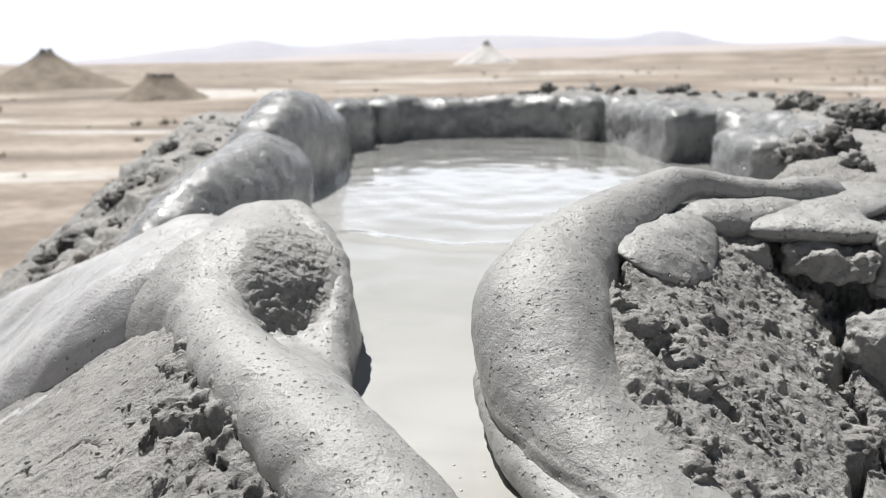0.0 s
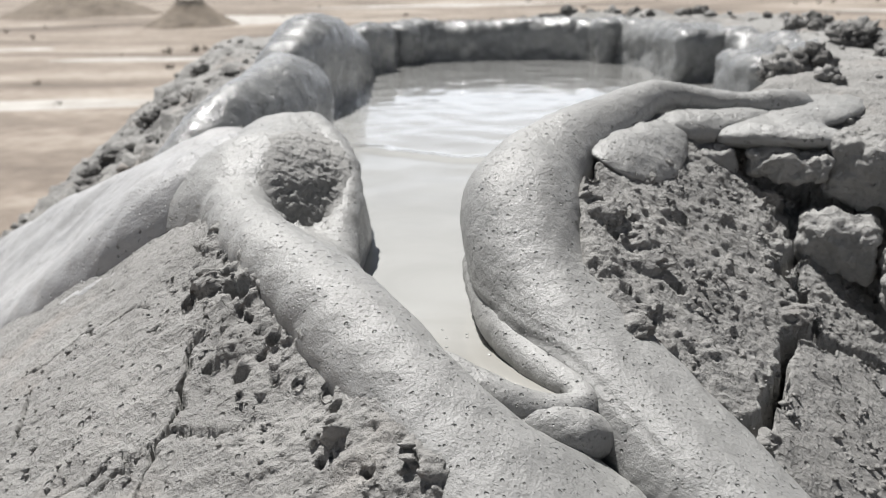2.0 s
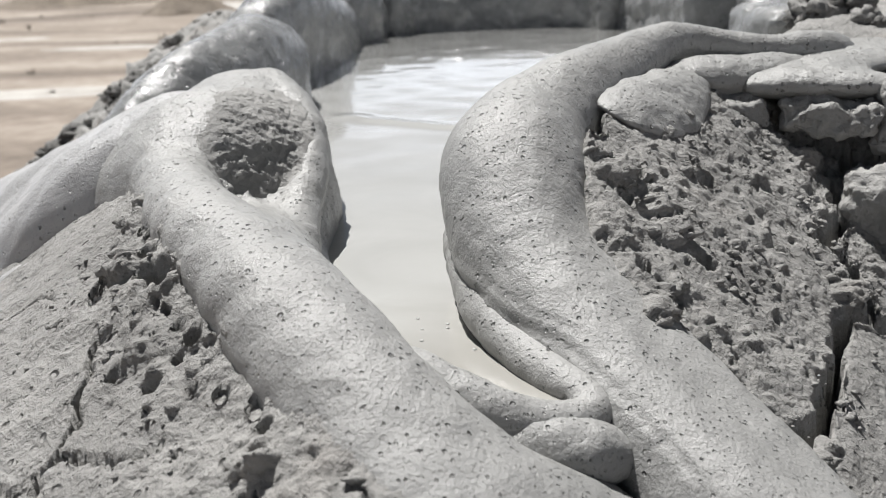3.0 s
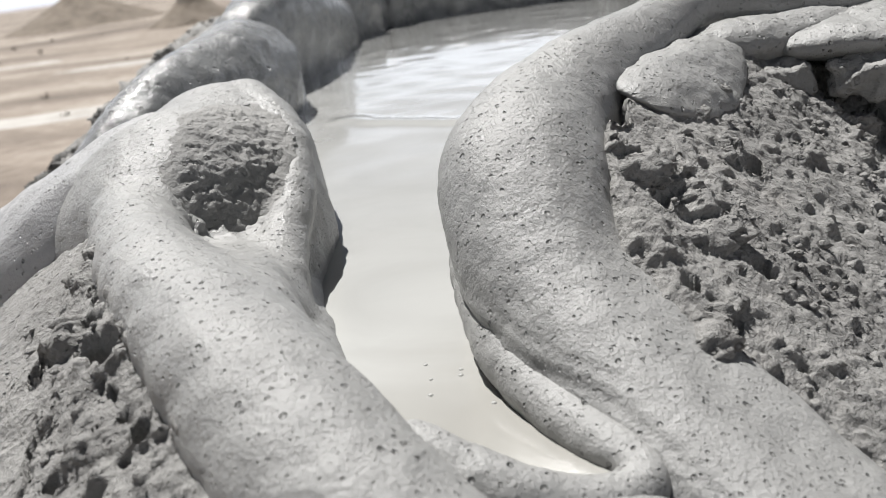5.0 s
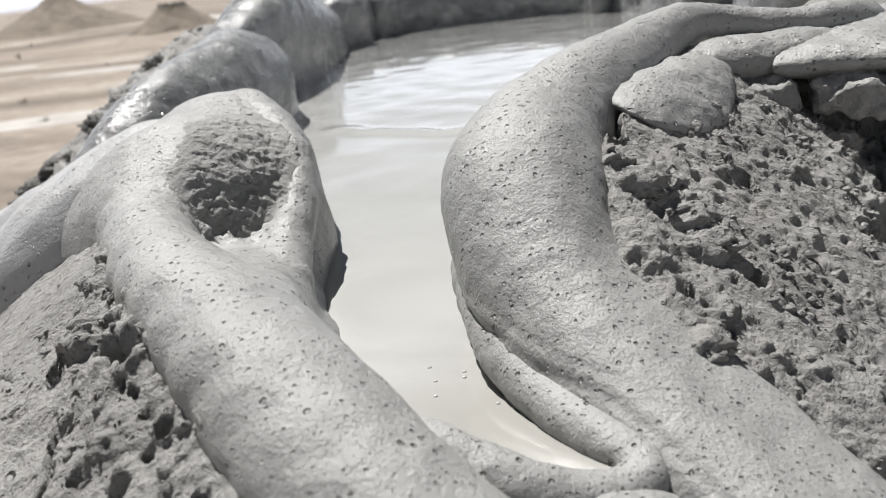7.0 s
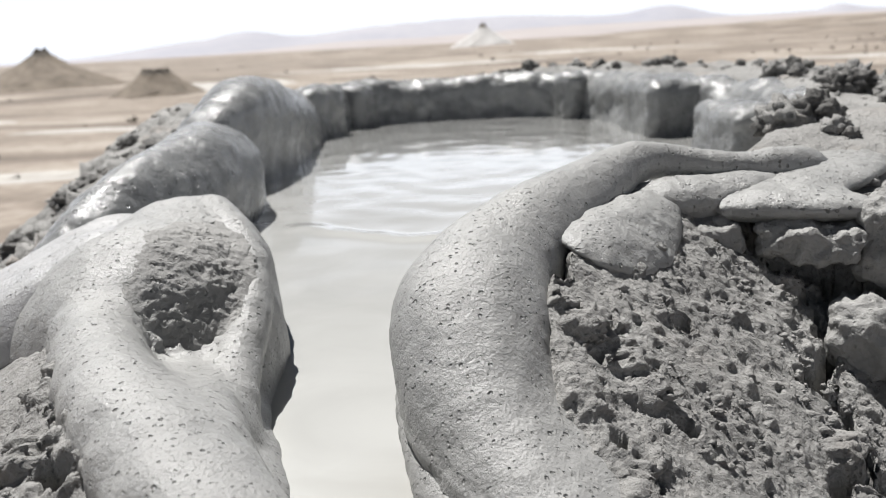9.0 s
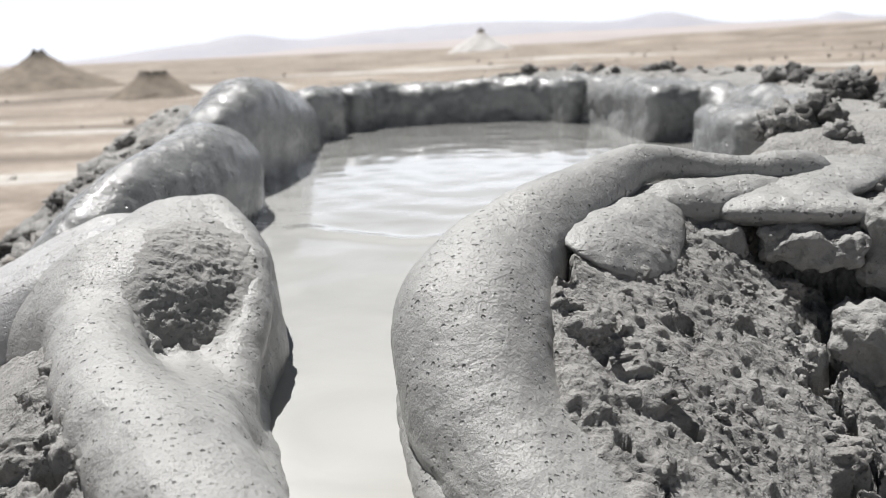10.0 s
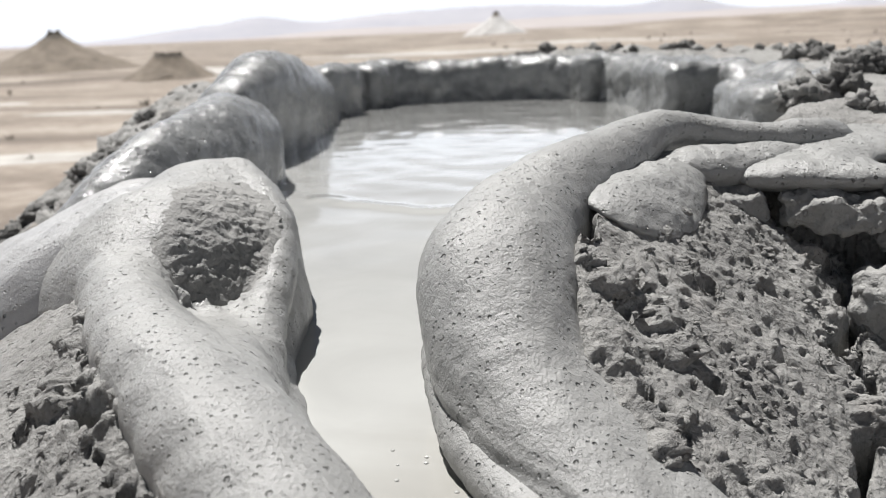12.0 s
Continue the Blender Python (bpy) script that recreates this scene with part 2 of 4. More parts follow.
def pool_material():
    m = bpy.data.materials.new("liquid_mud")
    m.use_nodes = True
    t = m.node_tree
    b = t.nodes["Principled BSDF"]
    at = node(t, "TexCoord").outputs["Object"]
    swirl = node(t, "TexNoise", Scale=5.0, Detail=4.0, Roughness=0.5, Distortion=1.5)
    t.links.new(at, swirl.inputs["Vector"])
    colour = ramp(t, swirl.outputs["Fac"], [(0.3, (0.37, 0.37, 0.355)), (0.7, (0.425, 0.425, 0.41))])
    # darker and browner towards the outlet, with a ragged edge
    away = node(t, "VectorMath", operation="DISTANCE")
    t.links.new(at, away.inputs[0])
    away.inputs[1].default_value = (0.08, 0.54, -0.157)
    ragged = node(t, "Math", operation="MULTIPLY_ADD")
    t.links.new(swirl.outputs["Fac"], ragged.inputs[0])
    ragged.inputs[1].default_value = 0.12
    t.links.new(away.outputs["Value"], ragged.inputs[2])
    outlet_mix = node(t, "Mix", data_type="RGBA")
    t.links.new(ramp(t, ragged.outputs[0], [(0.10, 0.8), (0.22, 0.0)]), outlet_mix.inputs[0])
    t.links.new(colour, outlet_mix.inputs[6])
    outlet_mix.inputs[7].default_value = (0.27, 0.262, 0.24, 1)
    t.links.new(outlet_mix.outputs[2], b.inputs["Base Color"])
    b.inputs["Roughness"].default_value = 0.11
    b.inputs["IOR"].default_value = 1.5
    b.inputs["Coat Weight"].default_value = 1.0
    b.inputs["Coat Roughness"].default_value = 0.10
    ripple = node(t, "TexNoise", Scale=28.0, Detail=2.0, Roughness=0.4, Distortion=0.6)
    t.links.new(at, ripple.inputs["Vector"])
    bump = node(t, "Bump", Strength=0.3, Distance=0.0012)
    t.links.new(ripple.outputs["Fac"], bump.inputs["Height"])
    t.links.new(bump.outputs[0], b.inputs["Normal"])
    return m


POOL = pool_material()


def plain_material(name, stops, scale, stretch=(1, 1, 1), rough=0.95, bump=0.05):
    m = bpy.data.materials.new(name)
    m.use_nodes = True
    t = m.node_tree
    b = t.nodes["Principled BSDF"]
    at = node(t, "TexCoord").outputs["Object"]
    place = node(t, "Mapping")
    place.inputs["Scale"].default_value = stretch
    t.links.new(at, place.inputs["Vector"])
    n = node(t, "TexNoise", Scale=scale, Detail=7.0, Roughness=0.62)
    t.links.new(place.outputs[0], n.inputs["Vector"])
    fine = node(t, "TexNoise", Scale=scale * 14, Detail=4.0, Roughness=0.6)
    t.links.new(at, fine.inputs["Vector"])
    mix = node(t, "Mix", data_type="FLOAT")
    mix.inputs[0].default_value = 0.25
    t.links.new(n.outputs["Fac"], mix.inputs[2])
    t.links.new(fine.outputs["Fac"], mix.inputs[3])
    t.links.new(ramp(t, mix.outputs[0], stops), b.inputs["Base Color"])
    b.inputs["Roughness"].default_value = rough
    bm = node(t, "Bump", Strength=0.6, Distance=bump)
    t.links.new(fine.outputs["Fac"], bm.inputs["Height"])
    t.links.new(bm.outputs[0], b.inputs["Normal"])
    return m


GROUND = plain_material("desert_ground", [(0.36, (0.085, 0.068, 0.055)), (0.46, (0.150, 0.122, 0.098)), (0.52, (0.205, 0.17, 0.138)), (0.64, (0.34, 0.305, 0.265))], 0.30, (0.45, 1.0, 1.0))
CONE = plain_material("far_cone_mud", [(0.35, (0.11, 0.09, 0.07)), (0.65, (0.20, 0.165, 0.13))], 1.6)
CONE_TOP = plain_material("far_cone_top", [(0.35, (0.07, 0.06, 0.05)), (0.65, (0.14, 0.12, 0.10))], 2.5)
SALT = plain_material("salt_crust", [(0.35, (0.27, 0.25, 0.225)), (0.65, (0.44, 0.425, 0.40))], 1.2)
PALE_CONE = plain_material("pale_cone", [(0.4, (0.28, 0.265, 0.25)), (0.6, (0.46, 0.45, 0.44))], 0.1)
# both far ridges: distance haze is painted into their pale base colours
PAINTED_HAZE = plain_material("hills_painted_haze", [(0.35, (0.265, 0.268, 0.305)), (0.65, (0.33, 0.325, 0.35))], 0.002, bump=0.0)
NEAR_HILL = plain_material("plain_hills_painted_haze", [(0.35, (0.28, 0.255, 0.25)), (0.65, (0.34, 0.31, 0.30))], 0.006, bump=0.0)

# ---- ground and distance ----
LAND = -1.35


def land_height(x, y):
    r = np.hypot(x, y)
    p = np.column_stack([x, y, np.zeros(len(x))])
    z = LAND + step(r, 6, 30) * (0.18 * fbm(p / 9, 3, 11) + 0.45 * fbm(p / 60, 3, 12))
    for az, dist, wide, deep, high in ((16, 150, 34, 30, 2.0), (27, 130, 20, 18, 1.6), (-4, 210, 60, 20, 0.9)):
        cx, cy = dist * math.sin(radians(az)), dist * math.cos(radians(az))
        z = z + high * np.exp(-((x - cx) / wide) ** 2 - ((y - cy) / deep) ** 2)
    return z


def ground_sheet():
    radii = np.concatenate([[0.0], np.geomspace(1.5, 4600, 150)])
    around = np.linspace(0, 2 * math.pi, 361)[:-1]
    rr, aa = np.meshgrid(radii, around, indexing="ij")
    x, y = (rr * np.sin(aa)).ravel(), (rr * np.cos(aa)).ravel()
    v = np.column_stack([x, y, land_height(x, y)])
    i, j = np.meshgrid(np.arange(len(radii) - 1), np.arange(360), indexing="ij")
    k = (j + 1) % 360
    q = np.stack([i * 360 + j, i * 360 + k, (i + 1) * 360 + k, (i + 1) * 360 + j], -1).reshape(-1, 4)
    tagged(new("ground", mesh("ground", v, q[:, ::-1], GROUND)), "pale tan desert plain with white salt crusts", "ground", kind="structure")


ground_sheet()


def hills(name, dist, bumps_list, base, material, label):
    """A long ridge far away: summits as (azimuth, half width in degrees, height in metres)."""
    az = np.linspace(-75, 75, 400)
    top = np.full(len(az), base)
    for a, w, h in bumps_list:
        top = top + h * np.exp(-((az - a) / w) ** 2)
    top = top + 0.06 * top * perlin(np.column_stack([az * 0.9, az * 0, az * 0]), 5)
    rows = []
    for depth, share in ((0, 0.0), (120, 0.35), (320, 0.75), (520, 1.0), (900, 0.6)):
        r = dist + depth
        wob = 1 + 0.12 * perlin(np.column_stack([az * 0.7, np.full(len(az), depth / 300.0), az * 0]), 8) * (share < 1)
        rows.append(np.column_stack([r * np.sin(np.radians(az)), r * np.cos(np.radians(az)), LAND - 3 + top * share * wob]))
    v = np.concatenate(rows)
    n = len(az)
    i, j = np.meshgrid(np.arange(4), np.arange(n - 1), indexing="ij")
    q = np.stack([i * n + j, i * n + j + 1, (i + 1) * n + j + 1, (i + 1) * n + j], -1).reshape(-1, 4)
    tagged(new(name, mesh(name, v, q, material)), label, "hills", kind="structure")


hills("backdrop_mountains", 3000, [(-15.5, 5, 44), (-12.3, 2.2, 34), (-6, 5, 42), (2, 7, 72), (13.9, 2.4, 44), (10, 6, 30), (23.6, 0.9, 20), (24, 12, 36)], 12, PAINTED_HAZE, "mountain range along the horizon, haze painted into its pale blue-grey")
hills("backdrop_hills", 1200, [(6, 9, 17), (-7, 5, 9), (19, 8, 15), (33, 9, 14)], 4, NEAR_HILL, "low pinkish hills before the mountains, haze painted into their colour")


def far_cone(name, x, y, radius, height, crater, material, top_material, label, seed):
    """A mud cone on the plain: ribbed flanks and a ragged rim, with a darker crust round its top."""
    a, s = np.meshgrid(np.linspace(0, 2 * math.pi, 97)[:-1], np.linspace(0, 1, 36), indexing="ij")
    a, s = a.ravel(), s.ravel()
    p = np.column_stack([np.cos(a) * 2.5, np.sin(a) * 2.5, s * 3])
    r = radius * (crater + (1 - crater) * (1 - s) ** 1.35 * (1 + 0.15 * fbm(p, 3, seed)))
    z = height * s * (1 + 0.1 * fbm(p * 1.7, 3, seed + 3) * s)
    lift = step(s, 0.86, 1.0) * height * 0.07 * fbm(p * 3, 3, seed + 5)
    base = land_height(np.array([x]), np.array([y]))[0] - 0.08
    v = np.column_stack([x + r * np.cos(a), y + r * np.sin(a), base + z + lift])
    i, j = np.meshgrid(np.arange(96), np.arange(35), indexing="ij")
    k = (i + 1) % 96
    q = np.stack([i * 36 + j, k * 36 + j, k * 36 + j + 1, i * 36 + j + 1], -1).reshape(-1, 4)
    cap = np.array([[x, y, base + height * 0.93]])
    low = q[(q % 36).max(1) <= 29]
    high = q[(q % 36).max(1) > 29]
    ob = tagged(new(name, mesh(name, v, low, material)), label, "mud cone")
    crust = new("crater_crust", mesh("crater_crust", v, high, top_material))
    crust.parent = ob
    lid = bmesh.new()
    pts = [lid.verts.new(v[i * 36 + 35]) for i in range(96)]
    mid = lid.verts.new(cap[0])
    for i in range(96):
        lid.faces.new((pts[i], pts[(i + 1) % 96], mid))
    me = bpy.data.meshes.new("crater_floor")
    lid.to_mesh(me)
    lid.free()
    me.materials.append(top_material)
    floor = new("crater_floor", me)
    floor.parent = ob


far_cone("mud_cone", -25.0, 55.0, 5.0, 2.4, 0.06, CONE, CONE_TOP, "brown dry mud cone with a dark pointed top on the plain", 21)
far_cone("mud_cone", -13.6, 41.5, 2.3, 1.22, 0.26, CONE, CONE_TOP, "low brown mud cone with a dark flat crater rim", 31)
far_cone("mud_cone", 7.0, 170.0, 6.5, 4.3, 0.05, PALE_CONE, CONE, "distant mud cone with a whitish salt-covered face", 41)


def salt_flat(x, y, wide, deep, seed):
    """A thin, ragged crust of salt lying on the plain."""
    a, s = np.meshgrid(np.linspace(0, 2 * math.pi, 73)[:-1], np.linspace(0, 1, 9), indexing="ij")
    a, s = a.ravel(), s.ravel()
    edge = 1 + 0.55 * fbm(np.column_stack([np.cos(a) * 1.6, np.sin(a) * 1.6, 0 * a + seed]), 4, seed)
    px, py = x + wide * s * edge * np.cos(a), y + deep * s * edge * np.sin(a)
    v = np.column_stack([px, py, land_height(px, py) + 0.03 * (1 - s ** 6) - 0.008])
    i, j = np.meshgrid(np.arange(72), np.arange(8), indexing="ij")
    k = (i + 1) % 72
    q = np.stack([i * 9 + j, i * 9 + j + 1, k * 9 + j + 1, k * 9 + j], -1).reshape(-1, 4)
    tagged(new("salt_crust", mesh("salt_crust", v, q, SALT)), "whitish salt crust lying on the tan plain", "salt crust", kind="structure")


for i, (x, y, wide, deep) in enumerate(((-12.0, 47.5, 4.2, 6.5), (-7.0, 12.2, 2.6, 0.75), (-8.6, 21.5, 2.4, 0.55), (-16.0, 27.0, 3.0, 0.9), (-3.0, 62.0, 9.0, 3.0), (14.0, 74.0, 9.0, 2.6), (22.0, 44.0, 6.0, 1.3), (-34.0, 36.0, 8.0, 1.4))):
    salt_flat(x, y, wide, deep, 70 + i)

# ---- the mound ----
BANK = [(0.10, 0.455), (0.04, 0.465), (-0.02, 0.58), (-0.07, 0.70), (-0.09, 0.86), (-0.17, 1.10), (-0.24, 1.40), (-0.26, 1.80), (-0.31, 2.30),
        (-0.24, 2.78), (0.0, 2.93), (0.22, 2.95), (0.45, 2.80), (0.55, 2.42), (0.66, 2.10), (0.61, 1.75), (0.46, 1.35), (0.22, 1.02), (0.09, 0.86), (0.04, 0.74), (0.045, 0.66), (0.075, 0.56)]
CRACKS = [  # half width, depth, line
    (0.0052, 0.07, [(0.352, 0.945), (0.368, 0.915), (0.396, 0.885), (0.417, 0.845), (0.410, 0.80), (0.372, 0.755), (0.385, 0.73), (0.396, 0.70), (0.378, 0.675), (0.357, 0.66), (0.345, 0.63), (0.329, 0.60), (0.300, 0.54), (0.250, 0.48), (0.235, 0.47)]),
    (0.0038, 0.05, [(0.357, 0.66), (0.385, 0.672), (0.402, 0.68), (0.425, 0.685), (0.47, 0.70), (0.56, 0.70)]),
    (0.0075, 0.05, [(0.148, 0.715), (0.165, 0.75), (0.178, 0.80), (0.198, 0.84), (0.232, 0.882), (0.255, 0.912)]),
    (0.0024, 0.02, [(-0.165, 0.607), (-0.118, 0.54), (-0.073, 0.482), (-0.03, 0.432)]),
    (0.003, 0.02, [(0.396, 0.885), (0.43, 0.87), (0.47, 0.845), (0.50, 0.80)]),
    (0.0012, 0.016, [(-0.40, 0.60), (-0.361, 0.60), (-0.33, 0.605), (-0.308, 0.60), (-0.27, 0.598), (-0.245, 0.585)]),
    (0.0013, 0.02, [(-0.180, 0.515), (-0.186, 0.50), (-0.190, 0.47), (-0.187, 0.45), (-0.193, 0.43), (-0.198, 0.40), (-0.21, 0.36)]),
    (0.0011, 0.014, [(-0.30, 0.42), (-0.267, 0.42), (-0.234, 0.432), (-0.193, 0.432), (-0.146, 0.415), (-0.12, 0.41)]),
    (0.0010, 0.012, [(-0.267, 0.40), (-0.24, 0.41), (-0.21, 0.425)]),
    (0.0015, 0.016, [(-0.37, 0.56), (-0.362, 0.541), (-0.355, 0.52), (-0.358, 0.49)]),
]
HOLES = [(-0.155, 0.536, 0.0125, 0.034), (-0.201, 0.556, 0.008, 0.018), (-0.190, 0.550, 0.006, 0.014), (-0.172, 0.566, 0.006, 0.010), (-0.112, 0.476, 0.006, 0.016), (-0.150, 0.492, 0.0045, 0.012), (-0.165, 0.475, 0.005, 0.010), (-0.135, 0.455, 0.0055, 0.011), (-0.105, 0.44, 0.004, 0.006), (-0.085, 0.43, 0.004, 0.005),
         (-0.128, 0.49, 0.003, 0.008), (-0.060, 0.412, 0.005, 0.007), (-0.052, 0.395, 0.004, 0.007), (-0.235, 0.546, 0.0045, 0.012), (-0.18, 0.60, 0.005, 0.012), (-0.19, 0.615, 0.004, 0.012),
         (0.181, 0.593, 0.0055, 0.012), (0.234, 0.628, 0.009, 0.013), (0.19, 0.566, 0.005, 0.010), (0.178, 0.655, 0.006, 0.010), (0.192, 0.70, 0.007, 0.010), (0.262, 0.74, 0.008, 0.012), (0.31, 0.70, 0.008, 0.01)]


def mound_height(x, y):
    p = np.column_stack([x, y, np.zeros(len(x))])
    near = step(-np.hypot((x - 0.05) / 1.1, (y - 0.9) / 1.4), -1.3, -0.6)
    wob = 0.012 * fbm(p / 0.07, 2, 51)
    right = -0.617 * x + 0.498 * y - 0.289
    left = 0.464 * x + 0.588 * y - 0.331
    outer = smin(0.62 * x + 0.2 * y - 0.07, 1.1 * (x + 1.0) - 0.25 + 0.15 * (y - 2), 0.1)
    right = smin(right, -0.020 + 0.12 * np.maximum(x - 0.27, 0) / 0.1, 0.018)
    # the crusted shelf behind the broken edge
    edge = 0.950 - 0.35 * np.maximum(x - 0.40, 0) + 0.15 * np.maximum(0.34 - x, 0) + 0.02 * fbm(p / 0.05, 3, 55)
    shelf = -0.025 + 0.065 * step(y, 0.93, 1.2)
    right = np.where(x > 0.2, smax(right, right + (shelf - right) * step((y - edge) / (0.012 + 1.3 * np.clip(x - 0.64, 0, 1.5)), -1.0, 1.0), 0.01), right)
    # the far flanks, rounded off towards the plain
    far = -0.16 - 0.4 * np.maximum(0.75 - y, 0) - 3.0 * np.maximum(0.62 - x, 0) - 0.45 * np.maximum(x - 0.62, 0)
    right = smax(right, far, 0.05)
    z = smin(smin(right, left, 0.04 + 0.7 * np.clip(0.22 - y, 0, 1)), outer, 0.05 + 0.6 * np.clip(-0.95 - x, 0, 1))
    z = smin(z, 0.95 - 0.6 * np.hypot(x - 0.15, (y - 1.5) / 1.6), 0.15)
    z = smin(z, 0.03 - 0.42 * (y - 3.25), 0.08)
    z = smin(z, 0.05 - 0.38 * (x - 1.0), 0.08)
    z = smin(z, 0.028 + 0.02 * fbm(p / 0.25, 3, 57), 0.03)
    # rough crumbly faces
    rightside = step(x - 0.02 * y, 0.08, 0.13) * step(0.97 - y, 0.0, 0.08)
    slab = step(x - 0.36 + 0.5 * (0.66 - y), 0.0, 0.02) * step(0.69 - y, 0, 0.02)
    d_band, _ = line_distance(x, y, [(-0.185, 0.62), (-0.135, 0.53), (-0.085, 0.465), (-0.045, 0.41), (0.0, 0.33)])
    band = step(-d_band, -0.085, -0.045) * (x < 0.1)
    rough = np.clip(rightside * (1 - 0.88 * slab) + 1.15 * band, 0, 1.2)
    uneven = step(fbm(p / 0.06, 2, 59), -0.25, 0.25)
    flow = np.column_stack([x / 0.026, y / 0.015, z / 0.016])
    n0 = fbm(flow * 0.42, 2, 60)
    n1 = fbm(flow, 3, 61)
    n2 = fbm(flow * 2.3, 3, 64)
    n3 = fbm(flow * 5.5, 2, 69)
    # ledges that lean out over the slope, longer along it than down it
    sign = np.where(x > 0.06, 1.0, -1.0)
    level, fall = 0.628 * sign * x + 0.778 * y, 0.778 * sign * x - 0.628 * y
    lump, tag = cells(np.column_stack([level / 0.046, fall / 0.025, 0 * x]) + 0.45 * np.column_stack([n1, n2, 0 * n1]), 66)
    ledge = step(0.60 - lump, 0.0, 0.34) * np.clip((tag - 0.55) * 3.0, 0, 1) * (0.35 + 0.65 * uneven)
    small, tag = cells(np.column_stack([level / 0.014, fall / 0.009, 0 * x]) + 0.5 * np.column_stack([n2, n3, 0 * n1]), 67)
    ledge = ledge + 0.30 * step(0.55 - small, 0.0, 0.3) * (tag > 0.72) * (0.3 + 0.7 * uneven)
    out = rough * (0.0050 * n0 + 0.0028 * n1 + 0.0074 * ledge + 0.0017 * n2 + 0.0016 * n3 - 0.0015)
    lean = rough * 0.0085 * ledge
    pit, tag = cells(np.column_stack([x, y, z]) / 0.013, 68)
    out = out - rough * (0.3 + 0.7 * uneven) * 0.011 * step(0.38 - pit + 0.35 * n2, 0, 0.2) * (tag > 0.80)
    out = out + near * np.maximum(1 - rough, 0) * (0.0035 * fbm(p / 0.02, 3, 71) + 0.004 * fbm(p / 0.06, 2, 72))
    grit, tag = cells(p / 0.014, 77)
    out = out + np.maximum(1 - rough, 0) * step(x - 0.3, -0.2, 0.3) * 0.003 * np.maximum(0, 0.3 - grit) * (tag > 0.7)
    crag = step(-x, 0.38, 0.5) * step(y, 1.12, 1.35) * step(2.9 - y, 0, 0.4)
    lump, tag = cells(p / 0.055 + 0.3 * n1[:, None], 79)
    out = out + crag * (0.03 * fbm(p / 0.05, 4, 78, 0.62) + 0.06 * np.maximum(0, 0.5 - lump) * (tag > 0.55))
    z = z + (1 - near) * (0.03 * fbm(p / 0.12, 4, 74) + wob) * step(np.abs(x) + np.abs(y - 1.7), 0.9, 1.6)
    # raised crust round the hole on the left, ending in a low scarp
    r = np.hypot((x + 0.183) / 0.062, (y - 0.548) / 0.050) + 0.3 * n1
    z = z + 0.007 * step(1.0 - r, 0, 0.4)
    for hx, hy, r, deep in HOLES:
        m = (np.abs(x - hx) < 0.04) & (np.abs(y - hy) < 0.04)
        dd = np.hypot(x[m] - hx, y[m] - hy) / r * (1 + 0.5 * n1[m] + 0.35 * n2[m])
        z[m] = z[m] - deep * step(1.1 - dd, 0, 0.4) + 0.1 * deep * np.exp(-((dd - 1.35) / 0.3) ** 2)
    for half, deep, line in CRACKS:
        m = (x > min(a for a, _ in line) - 0.05) & (x < max(a for a, _ in line) + 0.05) & (y > min(b for _, b in line) - 0.05) & (y < max(b for _, b in line) + 0.05)
        jag = p[m] / 0.03
        xx, yy = x[m] + 0.014 * fbm(jag, 4, 81), y[m] + 0.014 * fbm(jag, 4, 85)
        d, along = line_distance(xx, yy, line)
        wide = half * (0.85 + 0.5 * np.abs(np.sin(along * 9.7 + half * 900))) * np.clip(np.minimum(along, 1 - along) * 12, 0.25, 1)
        z[m] = z[m] - deep * step(wide - d, -0.3 * half - 0.0004, 0.6 * half)
    # hollow under the broken shelf
    d, along = line_distance(x, y, [(0.375, 0.925), (0.43, 0.915), (0.48, 0.895), (0.56, 0.85)])
    z = z - 0.12 * step(0.014 + 0.008 * along + 0.010 * n1 + 0.005 * n2 - d, -0.003, 0.005)
    # the crater
    bank = BANK
    d, _ = line_distance(x, y, bank + bank[:1])
    d = np.where(inside(x, y, bank), -d, d)
    z = smin(z, -0.24 + np.where(x > 0.09, 1.9, 1.5) * np.maximum(d, -0.02), 0.01)
    d, _ = line_distance(x, y, [(0.08, 0.44), (0.15, 0.36), (0.22, 0.22)])
    z = z - 0.05 * step(0.07 - d, 0, 0.05)
    z = smin(z, -0.205 + 1.2 * np.maximum(np.hypot(x - 0.11, (y - 0.44) * 0.8) - 0.045, 0), 0.01)
    return np.maximum(z, LAND - 0.3), out, np.column_stack([0.778 * sign * lean, -0.628 * lean])


def graded(parts):
    """Positions from stretches (start, end, first gap, last gap)."""
    out = []
    for a, b, g0, g1 in parts:
        n = max(2, int(round((b - a) / ((g0 + g1) / 2))))
        w = np.linspace(g0, g1, n)
        out.append(a + np.concatenate([[0], np.cumsum(w)[:-1]]) * (b - a) / w.sum())
    return np.concatenate(out + [[parts[-1][1]]])


